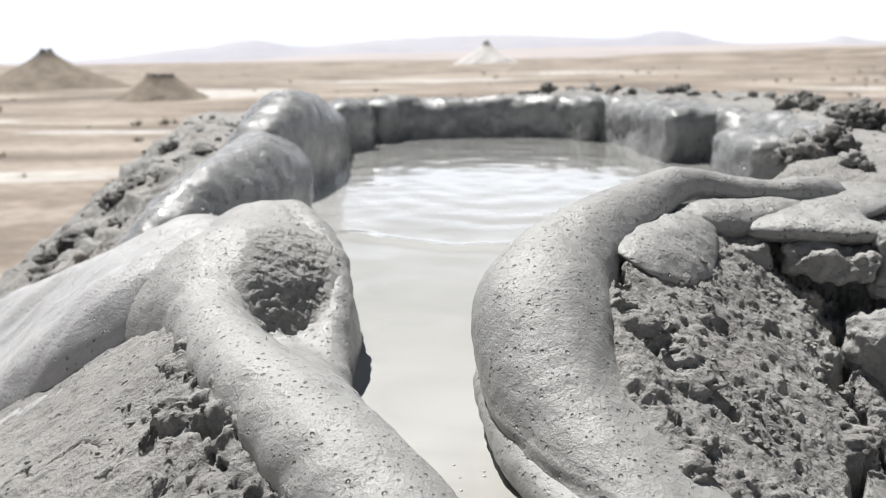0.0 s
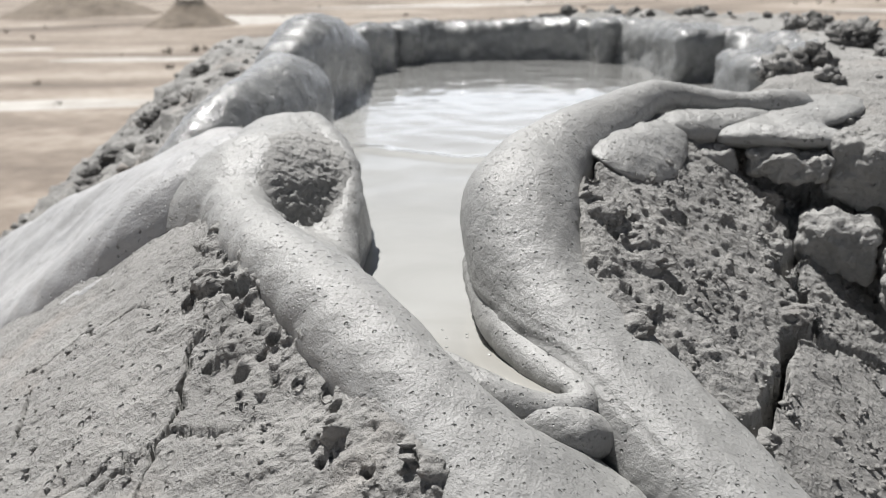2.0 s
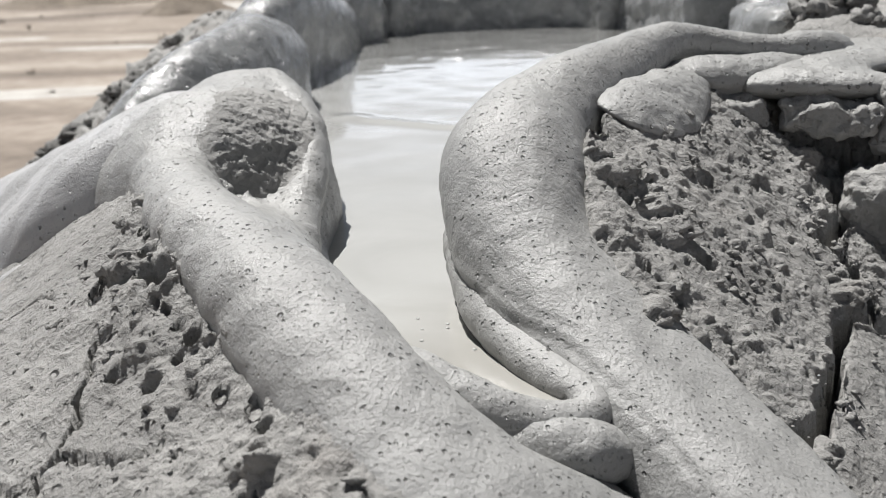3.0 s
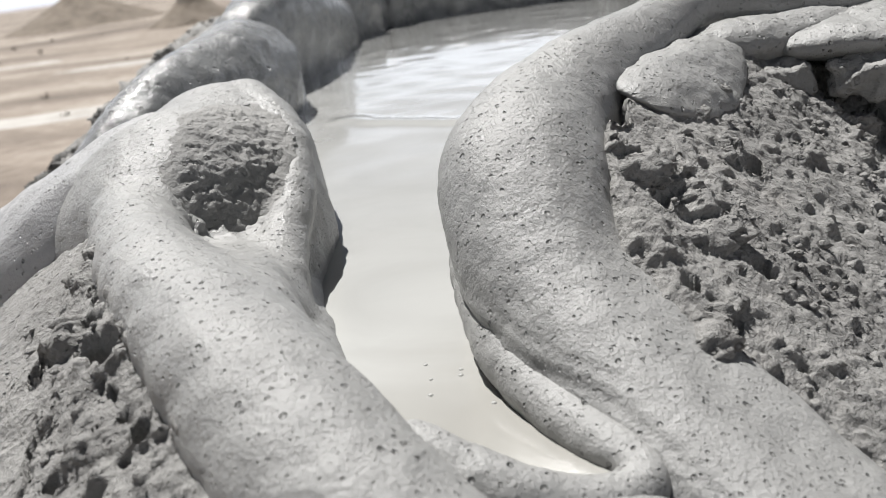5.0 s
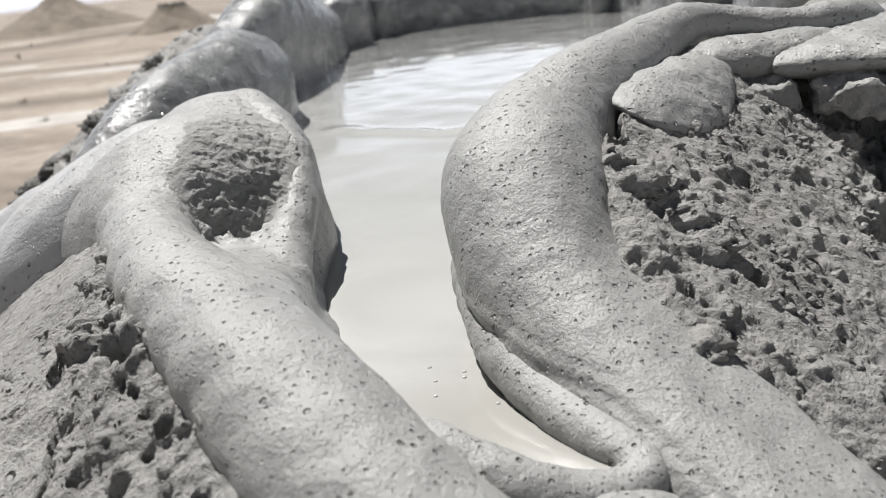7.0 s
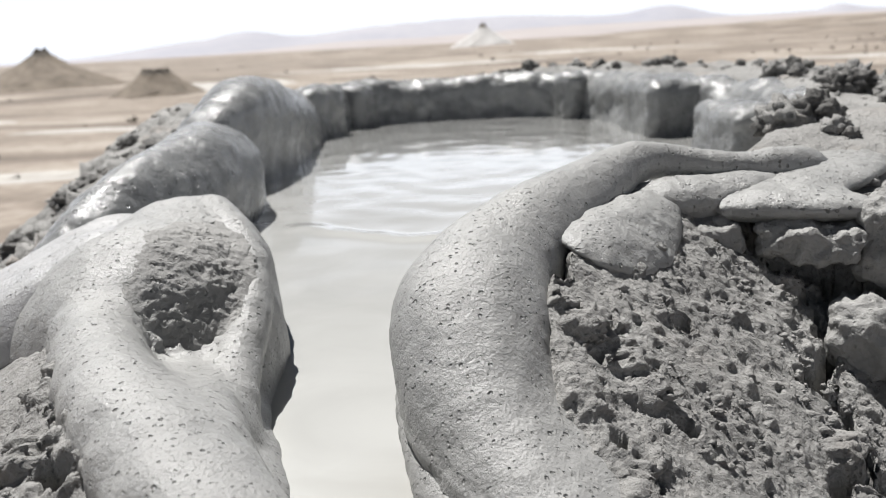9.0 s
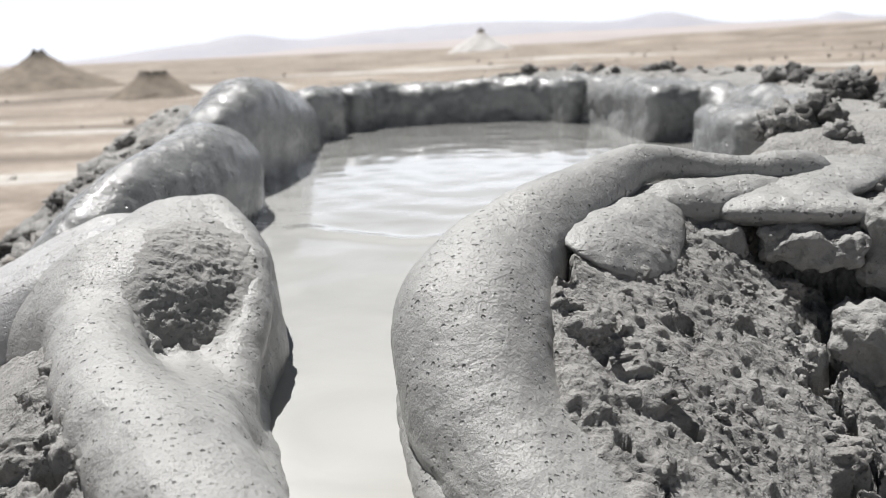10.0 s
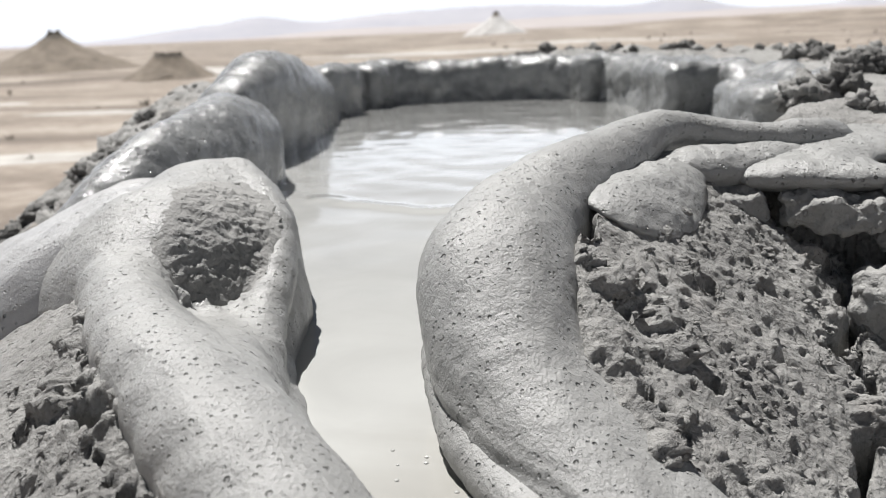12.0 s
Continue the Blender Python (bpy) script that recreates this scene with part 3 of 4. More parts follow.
def mound():
    xs = graded([(-4.5, -1.2, 0.3, 0.03), (-1.2, -0.42, 0.03, 0.0025), (-0.42, 0.56, 0.0017, 0.0017), (0.56, 1.3, 0.0025, 0.02), (1.3, 5.0, 0.02, 0.3)])
    ys = graded([(-2.6, 0.0, 0.25, 0.02), (0.0, 0.30, 0.02, 0.0024), (0.30, 0.98, 0.0017, 0.0017), (0.98, 1.6, 0.002, 0.008), (1.6, 3.6, 0.008, 0.02), (3.6, 7.2, 0.02, 0.3)])
    gx, gy = np.meshgrid(xs, ys, indexing="ij")
    x, y = gx.ravel(), gy.ravel()
    z, out, lean = mound_height(x, y)
    flat = z.reshape(gx.shape).copy()
    for _ in range(2):
        flat[1:-1, 1:-1] = (flat[:-2, 1:-1] + flat[2:, 1:-1] + flat[1:-1, :-2] + flat[1:-1, 2:] + 2 * flat[1:-1, 1:-1]) / 6
    sx, sy = np.gradient(flat, xs, ys)
    g = np.column_stack([-sx.ravel(), -sy.ravel(), np.ones(len(x))])
    g /= np.linalg.norm(g, axis=1)[:, None]
    v = np.column_stack([x, y, z]) + g * out[:, None]
    v[:, :2] += lean
    n = len(ys)
    i, j = np.meshgrid(np.arange(len(xs) - 1), np.arange(n - 1), indexing="ij")
    q = np.stack([i * n + j, (i + 1) * n + j, (i + 1) * n + j + 1, i * n + j + 1], -1).reshape(-1, 4)
    tagged(new("mud_mound", mesh("mud_mound", v, q, DRY)), "grey cracked dried-mud mound with crumbly flanks round a pool", "mud volcano")


mound()

# ---- the pool ----
def pool():
    xs, ys = np.arange(-0.42, 0.66, 0.006), np.arange(0.40, 3.12, 0.008)
    gx, gy = np.meshgrid(xs, ys, indexing="ij")
    x, y = gx.ravel(), gy.ravel()
    p = np.column_stack([x, y, np.zeros(len(x))])
    level = -0.157 + 0.052 * step(y, 0.5, 2.2)
    r = np.hypot((x - 0.12) / 1.0, (y - 2.0) / 1.6)
    level = level + 0.0003 * np.sin(r * 95 + 3 * fbm(p / 0.15, 2, 92)) * np.exp(-((r - 0.28) / 0.16) ** 2) + 0.002 * fbm(p / 0.12, 2, 91) * step(y, 0.8, 1.5)
    level = level + 0.00035 * fbm(np.column_stack([x / 0.10, y / 0.028, 0 * x]), 2, 95) * step(y, 1.05, 1.4) * step(2.6 - y, 0, 0.6)
    swell, _ = line_distance(x, y + 0.03 * fbm(p / 0.1, 2, 93), [(-0.16, 1.42), (0.0, 1.34), (0.12, 1.33), (0.25, 1.38)])
    level = level + 0.004 * np.exp(-(swell / 0.02) ** 2)
    v = np.column_stack([x, y, level])
    n = len(ys)
    i, j = np.meshgrid(np.arange(len(xs) - 1), np.arange(n - 1), indexing="ij")
    q = np.stack([i * n + j, (i + 1) * n + j, (i + 1) * n + j + 1, i * n + j + 1], -1).reshape(-1, 4)
    d, _ = line_distance(x, y, BANK + BANK[:1])
    keep = inside(x, y, BANK) | (d < 0.013 + 0.052 * step(y, 0.55, 0.9))
    keep |= (y > 0.46) & (y < 0.56) & (x > 0.02) & (x < 0.126)
    q = q[keep[q].all(1)]
    tagged(new("mud_pool", mesh("mud_pool", v, q, POOL)), "pale grey liquid mud filling the crater, glossy with faint ripples", "mud pool")


pool()

# ---- flows round the pool ----
def lobe_relief(p, g):
    """Soft swells, and low flow lines that follow the lip along the pool."""
    d = chain(p, [(0.050, 0.72, -0.118, 0.0), (0.062, 0.61, -0.137, 0.0), (0.088, 0.55, -0.150, 0.0), (0.118, 0.50, -0.156, 0.0), (0.17, 0.42, -0.19, 0.0)], 0.0, 3)
    lines = 0.0007 * np.sin(d * 520 + 1.5 * fbm(p / 0.06, 2, 105)) * np.exp(-((d - 0.024) / 0.010) ** 2)
    return 0.0024 * fbm(p / 0.05, 3, 101) + 0.0008 * fbm(p / 0.011, 2, 102) + lines


def right_flow(p):
    spine = chain(p, [(0.485, 1.02, -0.012, 0.012), (0.455, 1.005, -0.004, 0.020), (0.42, 0.992, 0.002, 0.017), (0.38, 0.985, 0.003, 0.014), (0.31, 0.985, 0.012, 0.016), (0.265, 0.965, 0.014, 0.021), (0.205, 0.90, -0.006, 0.034),
                                        (0.145, 0.825, -0.026, 0.045), (0.105, 0.755, -0.05, 0.055), (0.092, 0.70, -0.068, 0.060), (0.101, 0.62, -0.121, 0.051), (0.134, 0.55, -0.156, 0.043),
                                        (0.168, 0.49, -0.184, 0.040), (0.210, 0.43, -0.212, 0.042), (0.262, 0.36, -0.252, 0.042), (0.31, 0.30, -0.30, 0.04)], 0.006, 5)
    side = chain(p, [(0.128, 0.66, -0.112, 0.030), (0.155, 0.60, -0.142, 0.032), (0.195, 0.53, -0.182, 0.036), (0.245, 0.455, -0.226, 0.04), (0.30, 0.37, -0.275, 0.042)], 0.01)
    return smin(spine, side, 0.02)


right_lobe = mass("mud_lobe", right_flow,
     (0.02, 0.27, -0.36), (0.53, 1.04, 0.05), 0.003, WET, lobe_relief, "smooth grey wet mud lobe curling along the pool, shiny crest")
mass("lip", lambda p: smin(chain(p, [(0.055, 0.70, -0.118, 0.024), (0.066, 0.61, -0.137, 0.021), (0.088, 0.55, -0.150, 0.017), (0.111, 0.508, -0.154, 0.014), (0.126, 0.488, -0.156, 0.011), (0.131, 0.474, -0.161, 0.0115),
                                          (0.113, 0.461, -0.162, 0.013), (0.085, 0.455, -0.156, 0.015), (0.055, 0.457, -0.145, 0.016), (0.02, 0.475, -0.130, 0.014)], 0.004, 5),
                                chain(p, [(0.07, 0.66, -0.16, 0.02), (0.1, 0.56, -0.18, 0.016), (0.128, 0.50, -0.185, 0.014)]), 0.02),
     (0.0, 0.43, -0.22), (0.16, 0.74, -0.08), 0.002, WET, bumps(0.0015, 0.02, 103, 2), parent=right_lobe)
mass("fold", lambda p: chain(p, [(0.030, 0.454, -0.152, 0.010), (0.060, 0.452, -0.161, 0.014), (0.092, 0.449, -0.169, 0.018), (0.118, 0.449, -0.175, 0.020), (0.138, 0.456, -0.180, 0.015)], 0.008),
     (0.0, 0.37, -0.24), (0.19, 0.48, -0.13), 0.002, WET, bumps(0.002, 0.02, 104, 3), parent=right_lobe)


def left_skin(p):
    """The left flow as it would be with its skin unbroken."""
    hood = egg(p, (-0.204, 0.872, -0.137), (0.112, 0.141, 0.130)) - 0.004
    crown = egg(p, (-0.205, 0.972, -0.098), (0.092, 0.095, 0.101))
    shoulder = chain(p, [(-0.215, 0.84, -0.082, 0.052), (-0.262, 0.835, -0.105, 0.052), (-0.31, 0.86, -0.14, 0.056), (-0.37, 0.89, -0.185, 0.06)], 0.01, 2)
    crest = chain(p, [(-0.235, 0.83, -0.075, 0.040), (-0.212, 0.745, -0.078, 0.036), (-0.165, 0.645, -0.078, 0.034), (-0.122, 0.572, -0.080, 0.034), (-0.073, 0.50, -0.092, 0.035), (-0.03, 0.447, -0.116, 0.036),
                      (0.008, 0.40, -0.146, 0.037), (0.045, 0.345, -0.184, 0.041), (0.085, 0.27, -0.235, 0.045)], 0.01, 2)
    inner = chain(p, [(-0.138, 0.72, -0.130, 0.040), (-0.100, 0.61, -0.112, 0.038), (-0.070, 0.535, -0.108, 0.038), (-0.032, 0.472, -0.120, 0.038), (0.010, 0.425, -0.145, 0.038), (0.065, 0.38, -0.176, 0.041), (0.105, 0.31, -0.222, 0.046)], 0.01, 2)
    skirt = chain(p, [(-0.160, 0.95, -0.07, 0.040), (-0.158, 0.85, -0.110, 0.038), (-0.140, 0.75, -0.145, 0.034), (-0.095, 0.64, -0.158, 0.032), (-0.03, 0.545, -0.168, 0.028)], 0.01, 2)
    toe = chain(p, [(-0.154, 0.96, -0.155, 0.040), (-0.137, 0.85, -0.163, 0.036), (-0.108, 0.75, -0.170, 0.032), (-0.066, 0.64, -0.178, 0.028)], 0.01, 2)
    flange = chain(p, [(-0.172, 0.985, -0.018, 0.020), (-0.145, 0.945, -0.036, 0.022), (-0.120, 0.895, -0.058, 0.022), (-0.110, 0.83, -0.086, 0.021), (-0.106, 0.76, -0.112, 0.021), (-0.094, 0.68, -0.136, 0.020)], 0.004, 2)
    bed = chain(p, [(0.035, 0.430, -0.198, 0.035), (0.098, 0.400, -0.212, 0.045), (0.140, 0.34, -0.246, 0.050), (0.185, 0.25, -0.305, 0.052)], 0.01, 2)
    body = smin(smin(hood, crown, 0.03), shoulder, 0.04)
    body = smin(smin(smin(body, skirt, 0.03), toe, 0.03), flange, 0.012)
    sill = chain(p, [(0.045, 0.445, -0.196, 0.026), (0.10, 0.432, -0.212, 0.030), (0.148, 0.412, -0.234, 0.036), (0.188, 0.335, -0.276, 0.044), (0.215, 0.26, -0.32, 0.05)], 0.01, 2)
    flow = smin(smin(smin(crest, inner, 0.030), bed, 0.035), sill, 0.025)
    return smin(body, flow, 0.016 + 0.022 * step(p[:, 1], 0.72, 0.86))


def patch(p):
    """The scar on the hood where the skin has come away, with a ragged edge."""
    return egg(p, (-0.153, 0.830, -0.057), (0.042, 0.088, 0.058)) + 0.009 * fbm(p / 0.022, 4, 117, 0.6)


def left_flow(p):
    f = left_skin(p)
    return smax(f, -np.maximum(patch(p), -0.012 - f), 0.010)


left_lobe = mass("mud_lobe", left_flow, (-0.42, 0.22, -0.32), (0.22, 1.08, 0.04), 0.003, WET, lambda p, g: 0.0026 * fbm(p / 0.05, 3, 111) + 0.0007 * fbm(p / 0.011, 2, 112),
                 "smooth grey wet mud lobe with a crusted hood beside the pool")


def hood_crust(p):
    f = left_skin(p)
    low = step((p[:, 0] + 0.153) * 0.45 - (p[:, 1] - 0.832) * 0.5 - (p[:, 2] + 0.056) * 0.75, -0.005, 0.060)
    return np.maximum(np.maximum(f - 0.0006 + 0.0050 * low, patch(p) - 0.009), -0.022 - f)


mass("hood_crust", hood_crust, (-0.25, 0.68, -0.16), (-0.07, 0.97, 0.03), 0.0017, CRUST,
     lambda p, g: step(-patch(p), -0.009, 0.010) * (0.0034 * fbm(p / 0.022, 3, 115) + 0.0026 * fbm(p / 0.007, 3, 116, 0.6)), parent=left_lobe)
apron = mass("mud_flow", lambda p: smin(smin(chain(p, [(-0.25, 0.86, -0.066, 0.050), (-0.34, 0.84, -0.124, 0.052), (-0.49, 0.875, -0.252, 0.052), (-0.75, 0.99, -0.438, 0.058)], 0.01),
                                      chain(p, [(-0.27, 0.98, -0.104, 0.07), (-0.38, 0.99, -0.170, 0.075), (-0.52, 1.03, -0.27, 0.08), (-0.78, 1.15, -0.43, 0.085)], 0.01), 0.13),
                                 chain(p, [(-0.33, 1.12, -0.115, 0.074), (-0.45, 1.14, -0.178, 0.08), (-0.62, 1.20, -0.26, 0.085), (-0.86, 1.32, -0.40, 0.085)], 0.01), 0.13),
     (-0.9, 0.74, -0.56), (-0.18, 1.42, 0.0), 0.0045, FILM, lambda p, g: 0.008 * fbm(p / 0.11, 3, 121) + 0.004 * fbm(np.column_stack([(p[:, 1] - 0.3 * p[:, 0]) / 0.035, p[:, 0] / 0.3, p[:, 2] / 0.3]), 2, 123), "broad glossy grey mud flow running down the outer flank")
def ridge_form(p):
    """The high ridge, broken off to a steep face towards the outlet."""
    top = chain(p, [(-0.345, 1.66, -0.045, 0.085), (-0.345, 1.92, -0.012, 0.108), (-0.365, 2.20, -0.03, 0.10), (-0.37, 2.5, -0.05, 0.09)], 0.01)
    low = chain(p, [(-0.33, 1.62, -0.15, 0.085), (-0.35, 2.1, -0.14, 0.10), (-0.37, 2.5, -0.13, 0.09)])
    face = 0.96 * (p[:, 0] + 0.290) - 0.27 * (p[:, 1] - 1.80) - 0.10 * (p[:, 2] + 0.05) + 0.010 * fbm(p / 0.12, 2, 133)
    return smax(smin(top, low, 0.05), face, 0.05)


def knuckle_form(p):
    """The lower knuckle before the ridge, steep towards the pool."""
    top = chain(p, [(-0.42, 1.06, -0.165, 0.06), (-0.35, 1.20, -0.085, 0.080), (-0.315, 1.36, -0.066, 0.092), (-0.325, 1.52, -0.055, 0.090), (-0.345, 1.62, -0.06, 0.075)], 0.01)
    low = chain(p, [(-0.335, 1.29, -0.16, 0.075), (-0.335, 1.6, -0.15, 0.09)])
    face = 0.93 * (p[:, 0] + 0.268) - 0.30 * (p[:, 1] - 1.32) + 0.20 * (p[:, 2] + 0.06) + 0.008 * fbm(p / 0.12, 2, 138)
    return smax(smin(top, low, 0.04), face, 0.06)


def slick_relief(amount, size, seed):
    return lambda p, g: amount * fbm(p / size, 3, seed) + 0.0022 * fbm(p / 0.03, 3, seed + 3)


ridge = mass("mud_ridge", ridge_form, (-0.52, 1.5, -0.27), (-0.2, 2.62, 0.13), 0.005, SLICK, slick_relief(0.009, 0.10, 131), "glossy dark-sided mud ridge along the pool's edge")
mass("knuckle", knuckle_form, (-0.52, 1.0, -0.27), (-0.19, 1.75, 0.06), 0.004, SLICK, slick_relief(0.008, 0.09, 135), parent=ridge)
mass("under_fold", lambda p: chain(p, [(-0.33, 0.765, -0.150, 0.018), (-0.39, 0.775, -0.187, 0.022), (-0.45, 0.80, -0.225, 0.026), (-0.56, 0.86, -0.30, 0.03)], 0.01),
     (-0.62, 0.71, -0.36), (-0.29, 0.92, -0.1), 0.0035, FILM, bumps(0.006, 0.05, 137, 3), parent=apron)


def rim(p):
    line = [(-0.38, 2.45), (-0.31, 2.80), (-0.20, 2.97), (-0.04, 3.03), (0.17, 3.05), (0.40, 2.99), (0.545, 2.86), (0.61, 2.60), (0.70, 2.30), (0.77, 2.0), (0.75, 1.70), (0.74, 1.42), (0.72, 1.2)]
    top = chain(p, [(x, y, -0.024 - 0.010 * (x > 0.3) * (y < 2.5), 0.060) for x, y in line], 0.0, 3)
    low = chain(p, [(x, y, -0.13, 0.078) for x, y in line], 0.0, 3)
    return smin(top, low, 0.05)


def stump(x, y, half_x, half_y, top, turn):
    """A blunt buttress with a steep face and a rounded crown."""
    c, t = np.array([x, y, top - 0.16]), math.radians(turn)

    def field(p):
        v = p - c
        v = np.column_stack([v[:, 0] * math.cos(t) + v[:, 1] * math.sin(t), v[:, 1] * math.cos(t) - v[:, 0] * math.sin(t), v[:, 2]])
        v[:, 1] += 0.10 * v[:, 2]
        q = np.abs(v) - np.array([half_x, half_y, 0.16]) + 0.036
        return np.linalg.norm(np.maximum(q, 0), axis=1) + np.minimum(q.max(1), 0) - 0.036
    return field


wall = mass("mud_wall", rim, (-0.5, 1.1, -0.24), (0.80, 3.2, 0.1), 0.0075, SLICK, lambda p, g: 0.020 * fbm(p / 0.13, 3, 141) + 0.006 * fbm(p / 0.035, 2, 144), "wet grey mud wall round the pool with dark rounded buttresses", "mud wall")
for k, (x, y, wide, deep, top, turn) in enumerate(((-0.215, 2.90, 0.055, 0.07, 0.030, -20), (0.465, 2.86, 0.045, 0.06, 0.034, 25), (0.640, 2.33, 0.092, 0.13, 0.030, 4), (0.606, 1.72, 0.046, 0.12, 0.012, 4),
                                                   (-0.30, 2.66, 0.06, 0.08, 0.035, -30))):
    reach = max(wide, deep) * 1.45
    mass("buttress", stump(x, y, wide, deep, top, turn), (x - reach, y - reach, -0.26), (x + reach, y + reach, top + 0.04), 0.006, SLICK, lambda p, g: 0.014 * fbm(p / 0.09, 3, 170 + k) + 0.003 * fbm(p / 0.025, 2, 180 + k), parent=wall)


def on_slope(p):
    """Points with their height taken from the crumbly slope."""
    return np.column_stack([p[:, 0], p[:, 1], p[:, 2] - smin(-0.617 * p[:, 0] + 0.498 * p[:, 1] - 0.289, np.full(len(p), -0.020), 0.018)])


mass("mud_pod", lambda p: flat(on_slope(p), [(0.194, 0.782, 0.0, 0.024), (0.220, 0.818, 0.002, 0.042), (0.247, 0.868, 0.003, 0.040), (0.266, 0.908, 0.004, 0.030), (0.282, 0.94, 0.006, 0.017)], 0.33),
     (0.13, 0.70, -0.11), (0.32, 0.97, 0.03), 0.002, WET, bumps(0.0035, 0.03, 151, 3), "flat teardrop-shaped grey mud pad on the crumbly slope", "mud flow")
mass("mud_plate", lambda p: smin(flat(p, [(0.362, 0.926, -0.026, 0.030), (0.405, 0.915, -0.024, 0.034), (0.455, 0.898, -0.026, 0.028)], 0.44), flat(p, [(0.42, 0.962, -0.018, 0.045), (0.465, 0.99, -0.013, 0.050), (0.515, 1.06, -0.010, 0.055), (0.54, 1.12, -0.008, 0.05)], 0.26), 0.03),
     (0.32, 0.85, -0.07), (0.61, 1.19, 0.03), 0.0023, WET, bumps(0.0035, 0.03, 155, 3), "smooth dried-mud plate lying on a cracked shelf", "mud plate")
mass("mud_shelf", lambda p: flat(p, [(0.262, 0.922, -0.020, 0.022), (0.30, 0.936, -0.020, 0.034), (0.345, 0.952, -0.020, 0.032), (0.40, 0.972, -0.016, 0.026)], 0.6),
     (0.22, 0.88, -0.06), (0.44, 1.02, 0.02), 0.0025, WET, bumps(0.004, 0.03, 157, 3), "smooth grey mud shelf below the curled lobe", "mud flow")


def block(centre, half, turn, rounded, relief, seed, h, label):
    c, t = np.array(centre), math.radians(turn)

    def field(p):
        v = p - c
        v = np.column_stack([v[:, 0] * math.cos(t) + v[:, 1] * math.sin(t), v[:, 1] * math.cos(t) - v[:, 0] * math.sin(t), v[:, 2] - 0.25 * v[:, 1]])
        q = np.abs(v) - np.array(half) + rounded
        return np.linalg.norm(np.maximum(q, 0), axis=1) + np.minimum(q.max(1), 0) - rounded
    reach = max(half) * 1.5 + 0.012
    return mass("mud_block", field, c - reach, c + reach, h, CRUST, lambda p, g: relief * (0.8 * fbm(p / 0.035, 3, seed) + 0.35 * fbm(p / 0.014, 4, seed + 1, 0.6)), label, "mud block")


block((0.418, 0.887, -0.052), (0.046, 0.026, 0.015), -22, 0.008, 0.016, 161, 0.0022, "crumbled grey dried-mud block under the plate")
block((0.500, 0.868, -0.060), (0.038, 0.030, 0.035), -30, 0.009, 0.018, 163, 0.0022, "crumbled grey dried-mud block on the broken shelf edge")
block((0.560, 0.800, -0.095), (0.045, 0.040, 0.05), -20, 0.018, 0.014, 165, 0.0026, "crumbled grey dried-mud block on the broken shelf edge")
block((0.458, 0.818, -0.134), (0.040, 0.026, 0.03), -25, 0.008, 0.017, 171, 0.0024, "crumbled grey dried-mud block below the shelf")
block((0.535, 0.745, -0.160), (0.05, 0.03, 0.03), -15, 0.012, 0.013, 173, 0.0026, "crumbled grey dried-mud block below the shelf")
block((0.62, 0.86, -0.05), (0.05, 0.05, 0.05), -10, 0.02, 0.014, 175, 0.003, "crumbled grey dried-mud block on the broken shelf edge")
block((0.335, 0.905, -0.050), (0.024, 0.022, 0.016), 10, 0.009, 0.009, 167, 0.0018, "small crumbled mud block at the foot of the shelf")
mass("strand", lambda p: flat(p, [(-0.165, 0.594, -0.063, 0.006), (-0.136, 0.548, -0.076, 0.009), (-0.102, 0.503, -0.086, 0.011), (-0.076, 0.465, -0.096, 0.011), (-0.050, 0.432, -0.106, 0.007)], 0.6),
     (-0.2, 0.40, -0.15), (-0.02, 0.63, -0.03), 0.0018, DRY, bumps(0.005, 0.02, 181, 3), parent=left_lobe)

# ---- clods and crumbs ----
def clod(x, y, z, r, seed, material=CLOD, squash=0.75, label="dark crumbly dried-mud clod on the mound", group=""):
    bm = bmesh.new()
    bmesh.ops.create_icosphere(bm, subdivisions=4 if r > 0.026 else 3, radius=1)
    v = np.array([w.co[:] for w in bm.verts])
    out = 1 + 0.85 * fbm(v * 1.3 + seed, 4, seed, 0.66)
    c, tag = cells(v * 2.2 + seed, seed)
    out = out + 0.35 * np.maximum(0, 0.55 - c) - 0.2 * (tag > 0.8)
    for w, k in zip(bm.verts, out):
        w.co = Vector(w.co) * float(k) * r
        w.co.z *= squash
    me = bpy.data.meshes.new("mud_clod")
    bm.to_mesh(me)
    bm.free()
    me.polygons.foreach_set("use_smooth", np.full(len(me.polygons), True))
    me.materials.append(material)
    ob = new("mud_clod", me)
    ob.matrix_world = pose(x, y, z, 0, 0, seed * 47 % 360)
    return tagged(ob, label, "mud clod", group)


def height(x, y):
    return float(mound_height(np.array([x]), np.array([y]))[0][0])


rng = random.Random(7)
SPOTS = [  # x, y, spread, how many, size
    (-0.74, 1.68, 0.035, 5, 0.034), (-0.72, 1.90, 0.06, 8, 0.030), (-0.56, 1.82, 0.05, 5, 0.026), (-0.62, 2.35, 0.08, 5, 0.030), (-0.70, 1.48, 0.05, 4, 0.024), (-0.78, 1.42, 0.05, 4, 0.022),
    (0.515, 1.19, 0.022, 9, 0.034), (0.54, 1.11, 0.018, 3, 0.014), (0.82, 1.78, 0.05, 6, 0.030), (0.80, 1.55, 0.045, 5, 0.030), (0.74, 1.36, 0.03, 3, 0.022), (0.500, 0.972, 0.012, 3, 0.014),
    (0.22, 3.30, 0.09, 8, 0.027), (0.40, 3.30, 0.08, 9, 0.028), (0.60, 3.22, 0.11, 12, 0.027), (0.80, 3.0, 0.10, 8, 0.025), (-0.22, 3.28, 0.06, 4, 0.028), (-0.05, 3.32, 0.05, 2, 0.024), (0.95, 2.6, 0.1, 4, 0.03), (0.9, 2.2, 0.08, 4, 0.028),
]
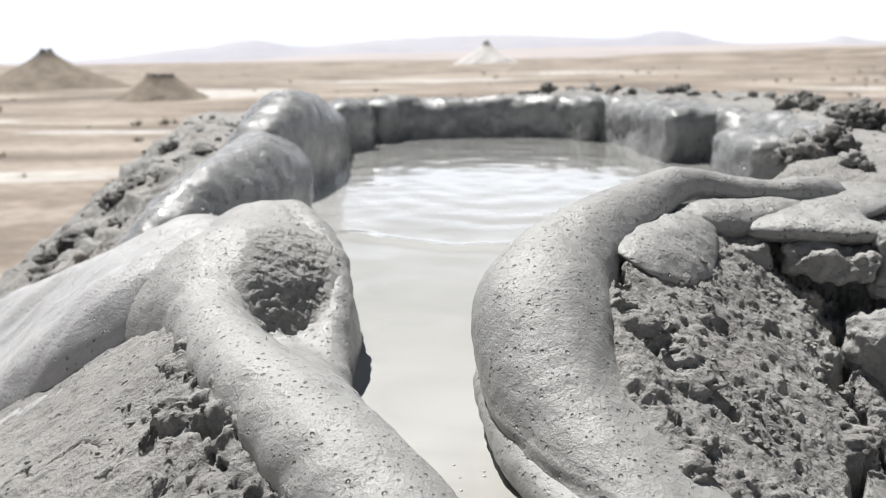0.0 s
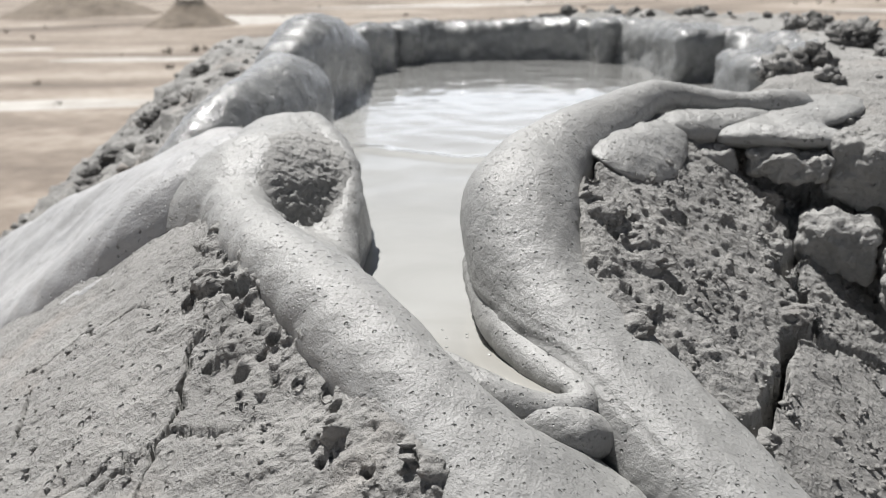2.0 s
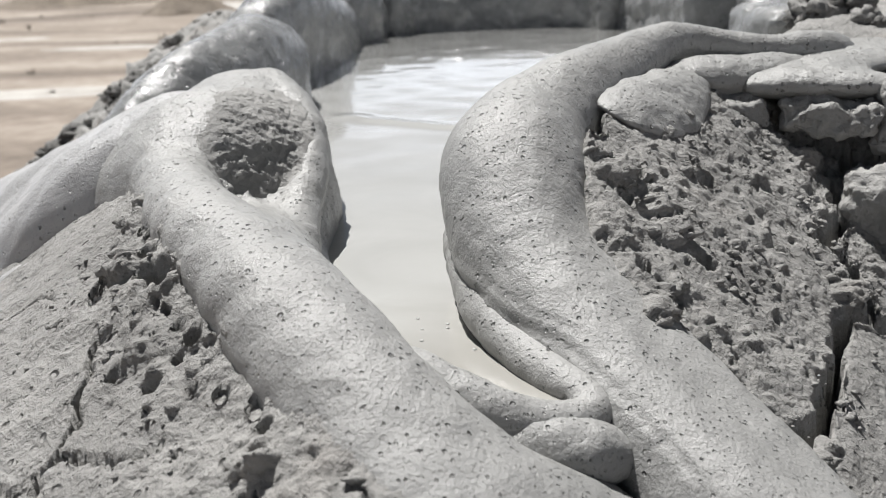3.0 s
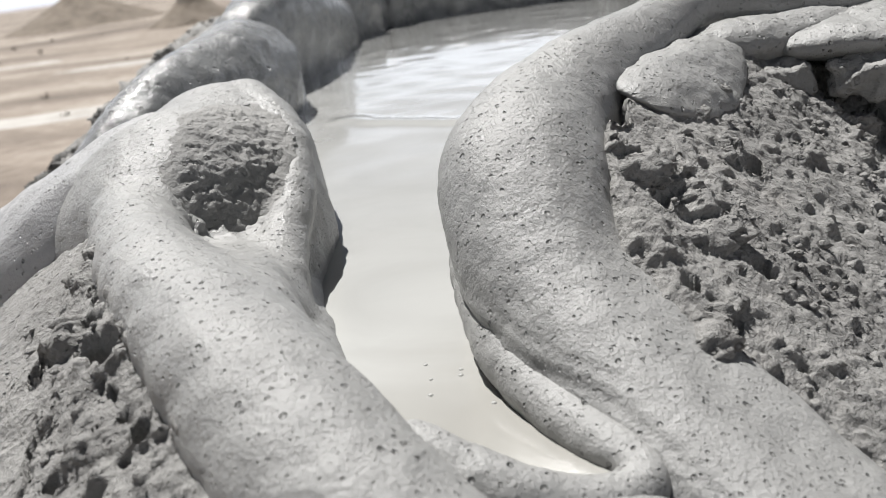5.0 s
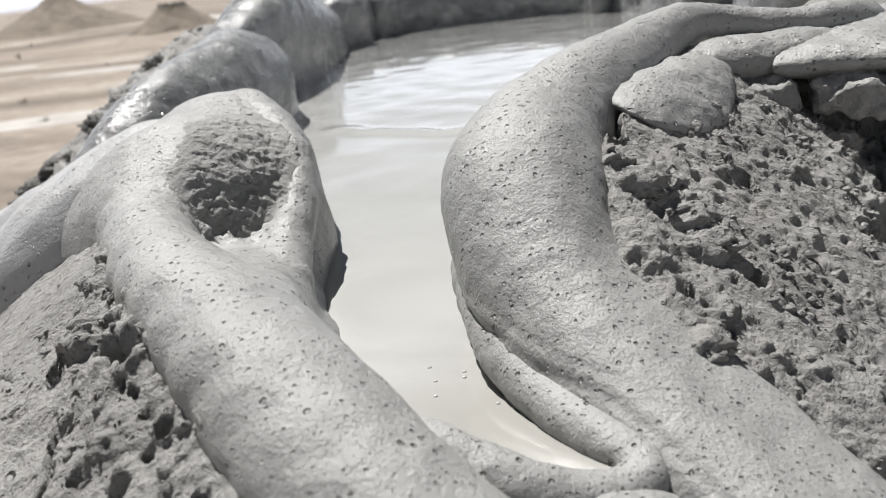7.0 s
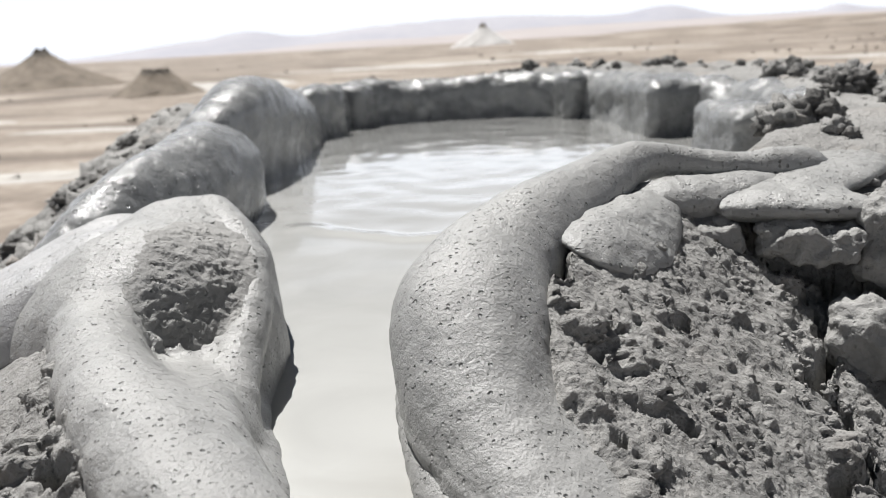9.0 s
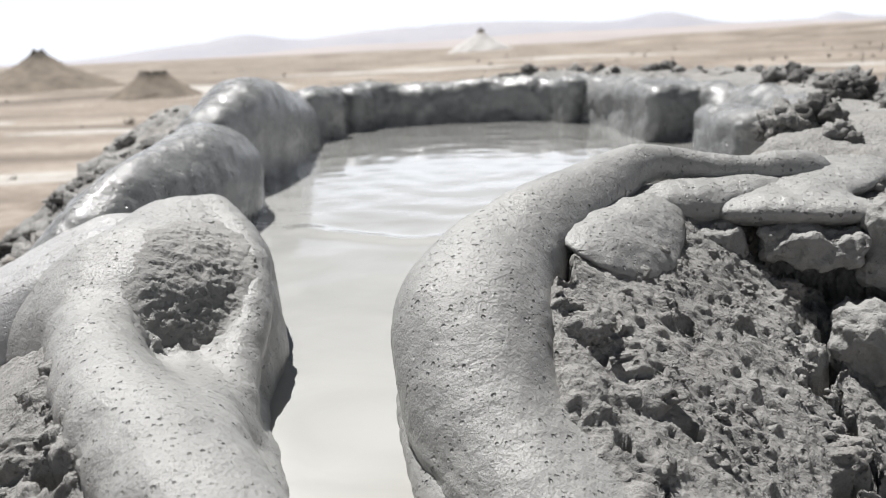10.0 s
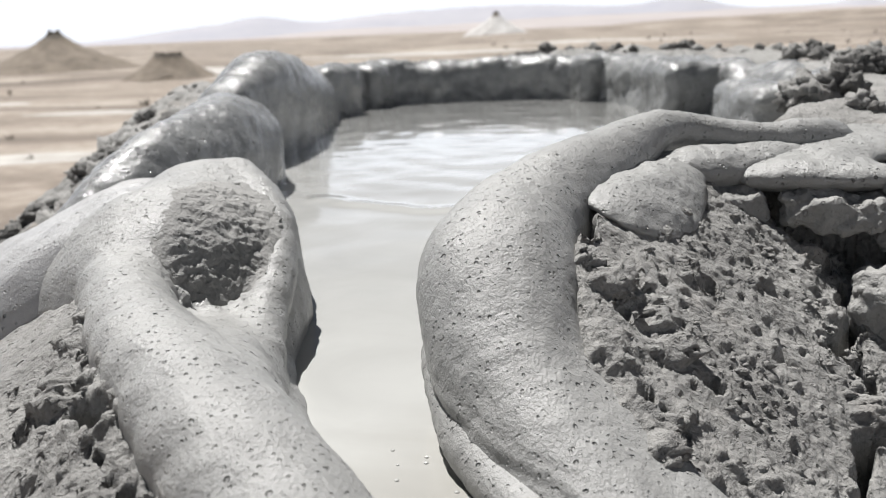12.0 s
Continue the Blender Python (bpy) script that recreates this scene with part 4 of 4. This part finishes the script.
for i, (cx, cy, spread, count, size) in enumerate(SPOTS):
    for j in range(count):
        x, y, r = rng.gauss(cx, spread * 0.6), rng.gauss(cy, spread * 0.6), size * rng.uniform(0.5, 1.1)
        left = x < -0.5
        clod(x, y, height(x, y) + r * (0.3 if left else 0.35), r, 200 + 17 * i + j, CLOD if rng.random() < (0.6 if left else 0.65) else DRY, 0.5 if left else 0.75, group="clods on the rim" if cy > 1.0 else "clods by the shelf")


def crumbs(name, area, count, sizes, seed, label):
    """Loose crumbs of dry mud strewn over a stretch of the mound."""
    rg = np.random.RandomState(seed)
    x, y = rg.uniform(area[0], area[1], count), rg.uniform(area[2], area[3], count)
    x, y = x[m := np.abs(perlin(np.column_stack([x / 0.15, y / 0.15, x * 0]), seed)) > 0.08], y[m]
    d, _ = line_distance(x, y, BANK + BANK[:1])
    m = ~inside(x, y, BANK) & (d > 0.13)
    x, y = x[m], y[m]
    z, out, _ = mound_height(x.copy(), y.copy())
    base = np.array([(1, 0, 0), (-1, 0, 0), (0, 1, 0), (0, -1, 0), (0, 0, 1), (0, 0, -1)], float)
    tri = np.array([(0, 2, 4), (2, 1, 4), (1, 3, 4), (3, 0, 4), (2, 0, 5), (1, 2, 5), (3, 1, 5), (0, 3, 5)])
    size = sizes[0] + (sizes[1] - sizes[0]) * rg.uniform(0, 1, len(x)) ** 4
    v = base[None] * (size[:, None, None] * rg.uniform(0.6, 1.3, (len(x), 6, 1)))
    a = rg.uniform(0, 6.28, len(x))
    v = np.stack([v[..., 0] * np.cos(a)[:, None] - v[..., 1] * np.sin(a)[:, None], v[..., 0] * np.sin(a)[:, None] + v[..., 1] * np.cos(a)[:, None], v[..., 2] * 0.7], -1)
    v += np.column_stack([x, y, z + out + size * 0.2])[:, None]
    f = (tri[None] + 6 * np.arange(len(x))[:, None, None]).reshape(-1, 3)
    tagged(new(name, mesh(name, v.reshape(-1, 3), f, DRY)), label, "mud crumbs", kind="stuff")


crumbs("mud_crumbs", (-1.05, -0.4, 1.25, 2.9), 1300, (0.003, 0.016), 301, "loose grey crumbs of dry mud on the outer flank")
crumbs("mud_crumbs", (0.5, 1.1, 1.0, 3.3), 500, (0.003, 0.012), 302, "loose grey crumbs of dry mud behind the wall")
crumbs("mud_crumbs", (0.15, 0.56, 0.42, 0.88), 3000, (0.0010, 0.006), 303, "loose grey crumbs of dry mud on the slope")
crumbs("mud_crumbs", (-0.45, -0.02, 0.28, 0.62), 900, (0.001, 0.005), 304, "loose grey crumbs of dry mud on the slope")


# ---- small things on the pool ----
def pool_level(x, y):
    t = min(1, max(0, (y - 0.5) / 1.7))
    return -0.157 + 0.052 * t * t * (3 - 2 * t)


def bubble(x, y, r):
    bm = bmesh.new()
    bmesh.ops.create_uvsphere(bm, u_segments=16, v_segments=10, radius=r)
    for w in bm.verts:
        w.co.z *= 0.7
        if w.co.z < 0:
            w.co.z *= 0.2
            w.co.x *= 1.15
            w.co.y *= 1.15
    me = bpy.data.meshes.new("mud_bubble")
    bm.to_mesh(me)
    bm.free()
    me.polygons.foreach_set("use_smooth", np.full(len(me.polygons), True))
    me.materials.append(POOL)
    ob = new("mud_bubble", me)
    ob.location = (x, y, pool_level(x, y) - 0.1 * r)
    tagged(ob, "tiny glossy gas bubble on the liquid mud", "bubble", "gas bubbles near the outlet")


for i in range(6):
    y = rng.uniform(0.50, 0.62)
    bubble(0.058 - 0.25 * (y - 0.5) + rng.uniform(-0.022, 0.022), y, rng.uniform(0.001, 0.002))


def scrub():
    """Low dry scrub dotted over the plain: each tuft a bunch of thin blades."""
    rg = np.random.RandomState(61)
    verts, faces = [], []
    for i in range(160):
        d, a = rg.uniform(9, 95), math.radians(rg.uniform(-40, 42))
        x, y = d * math.sin(a), d * math.cos(a)
        if abs(x + 25) < 6 and abs(y - 55) < 6 or abs(x + 12.5) < 3 and abs(y - 38) < 3:
            continue
        z = float(land_height(np.array([x]), np.array([y]))[0])
        size = rg.uniform(0.08, 0.3)
        for j in range(26):
            b, lean = rg.uniform(0, 6.28), rg.uniform(0.1, 0.9)
            root = np.array([x, y, z - 0.02]) + np.array([math.cos(b), math.sin(b), 0]) * size * 0.3
            tip = root + np.array([math.cos(b) * lean, math.sin(b) * lean, 1.0]) * size * rg.uniform(0.5, 1)
            side = np.array([-math.sin(b), math.cos(b), 0]) * size * 0.07
            k = len(verts)
            verts += [root - side, root + side, tip]
            faces.append((k, k + 1, k + 2))
    tagged(new("scrub", mesh("scrub", verts, faces, CONE_TOP, False)), "low dry brown scrub dotted over the plain", "scrub", kind="stuff")


scrub()
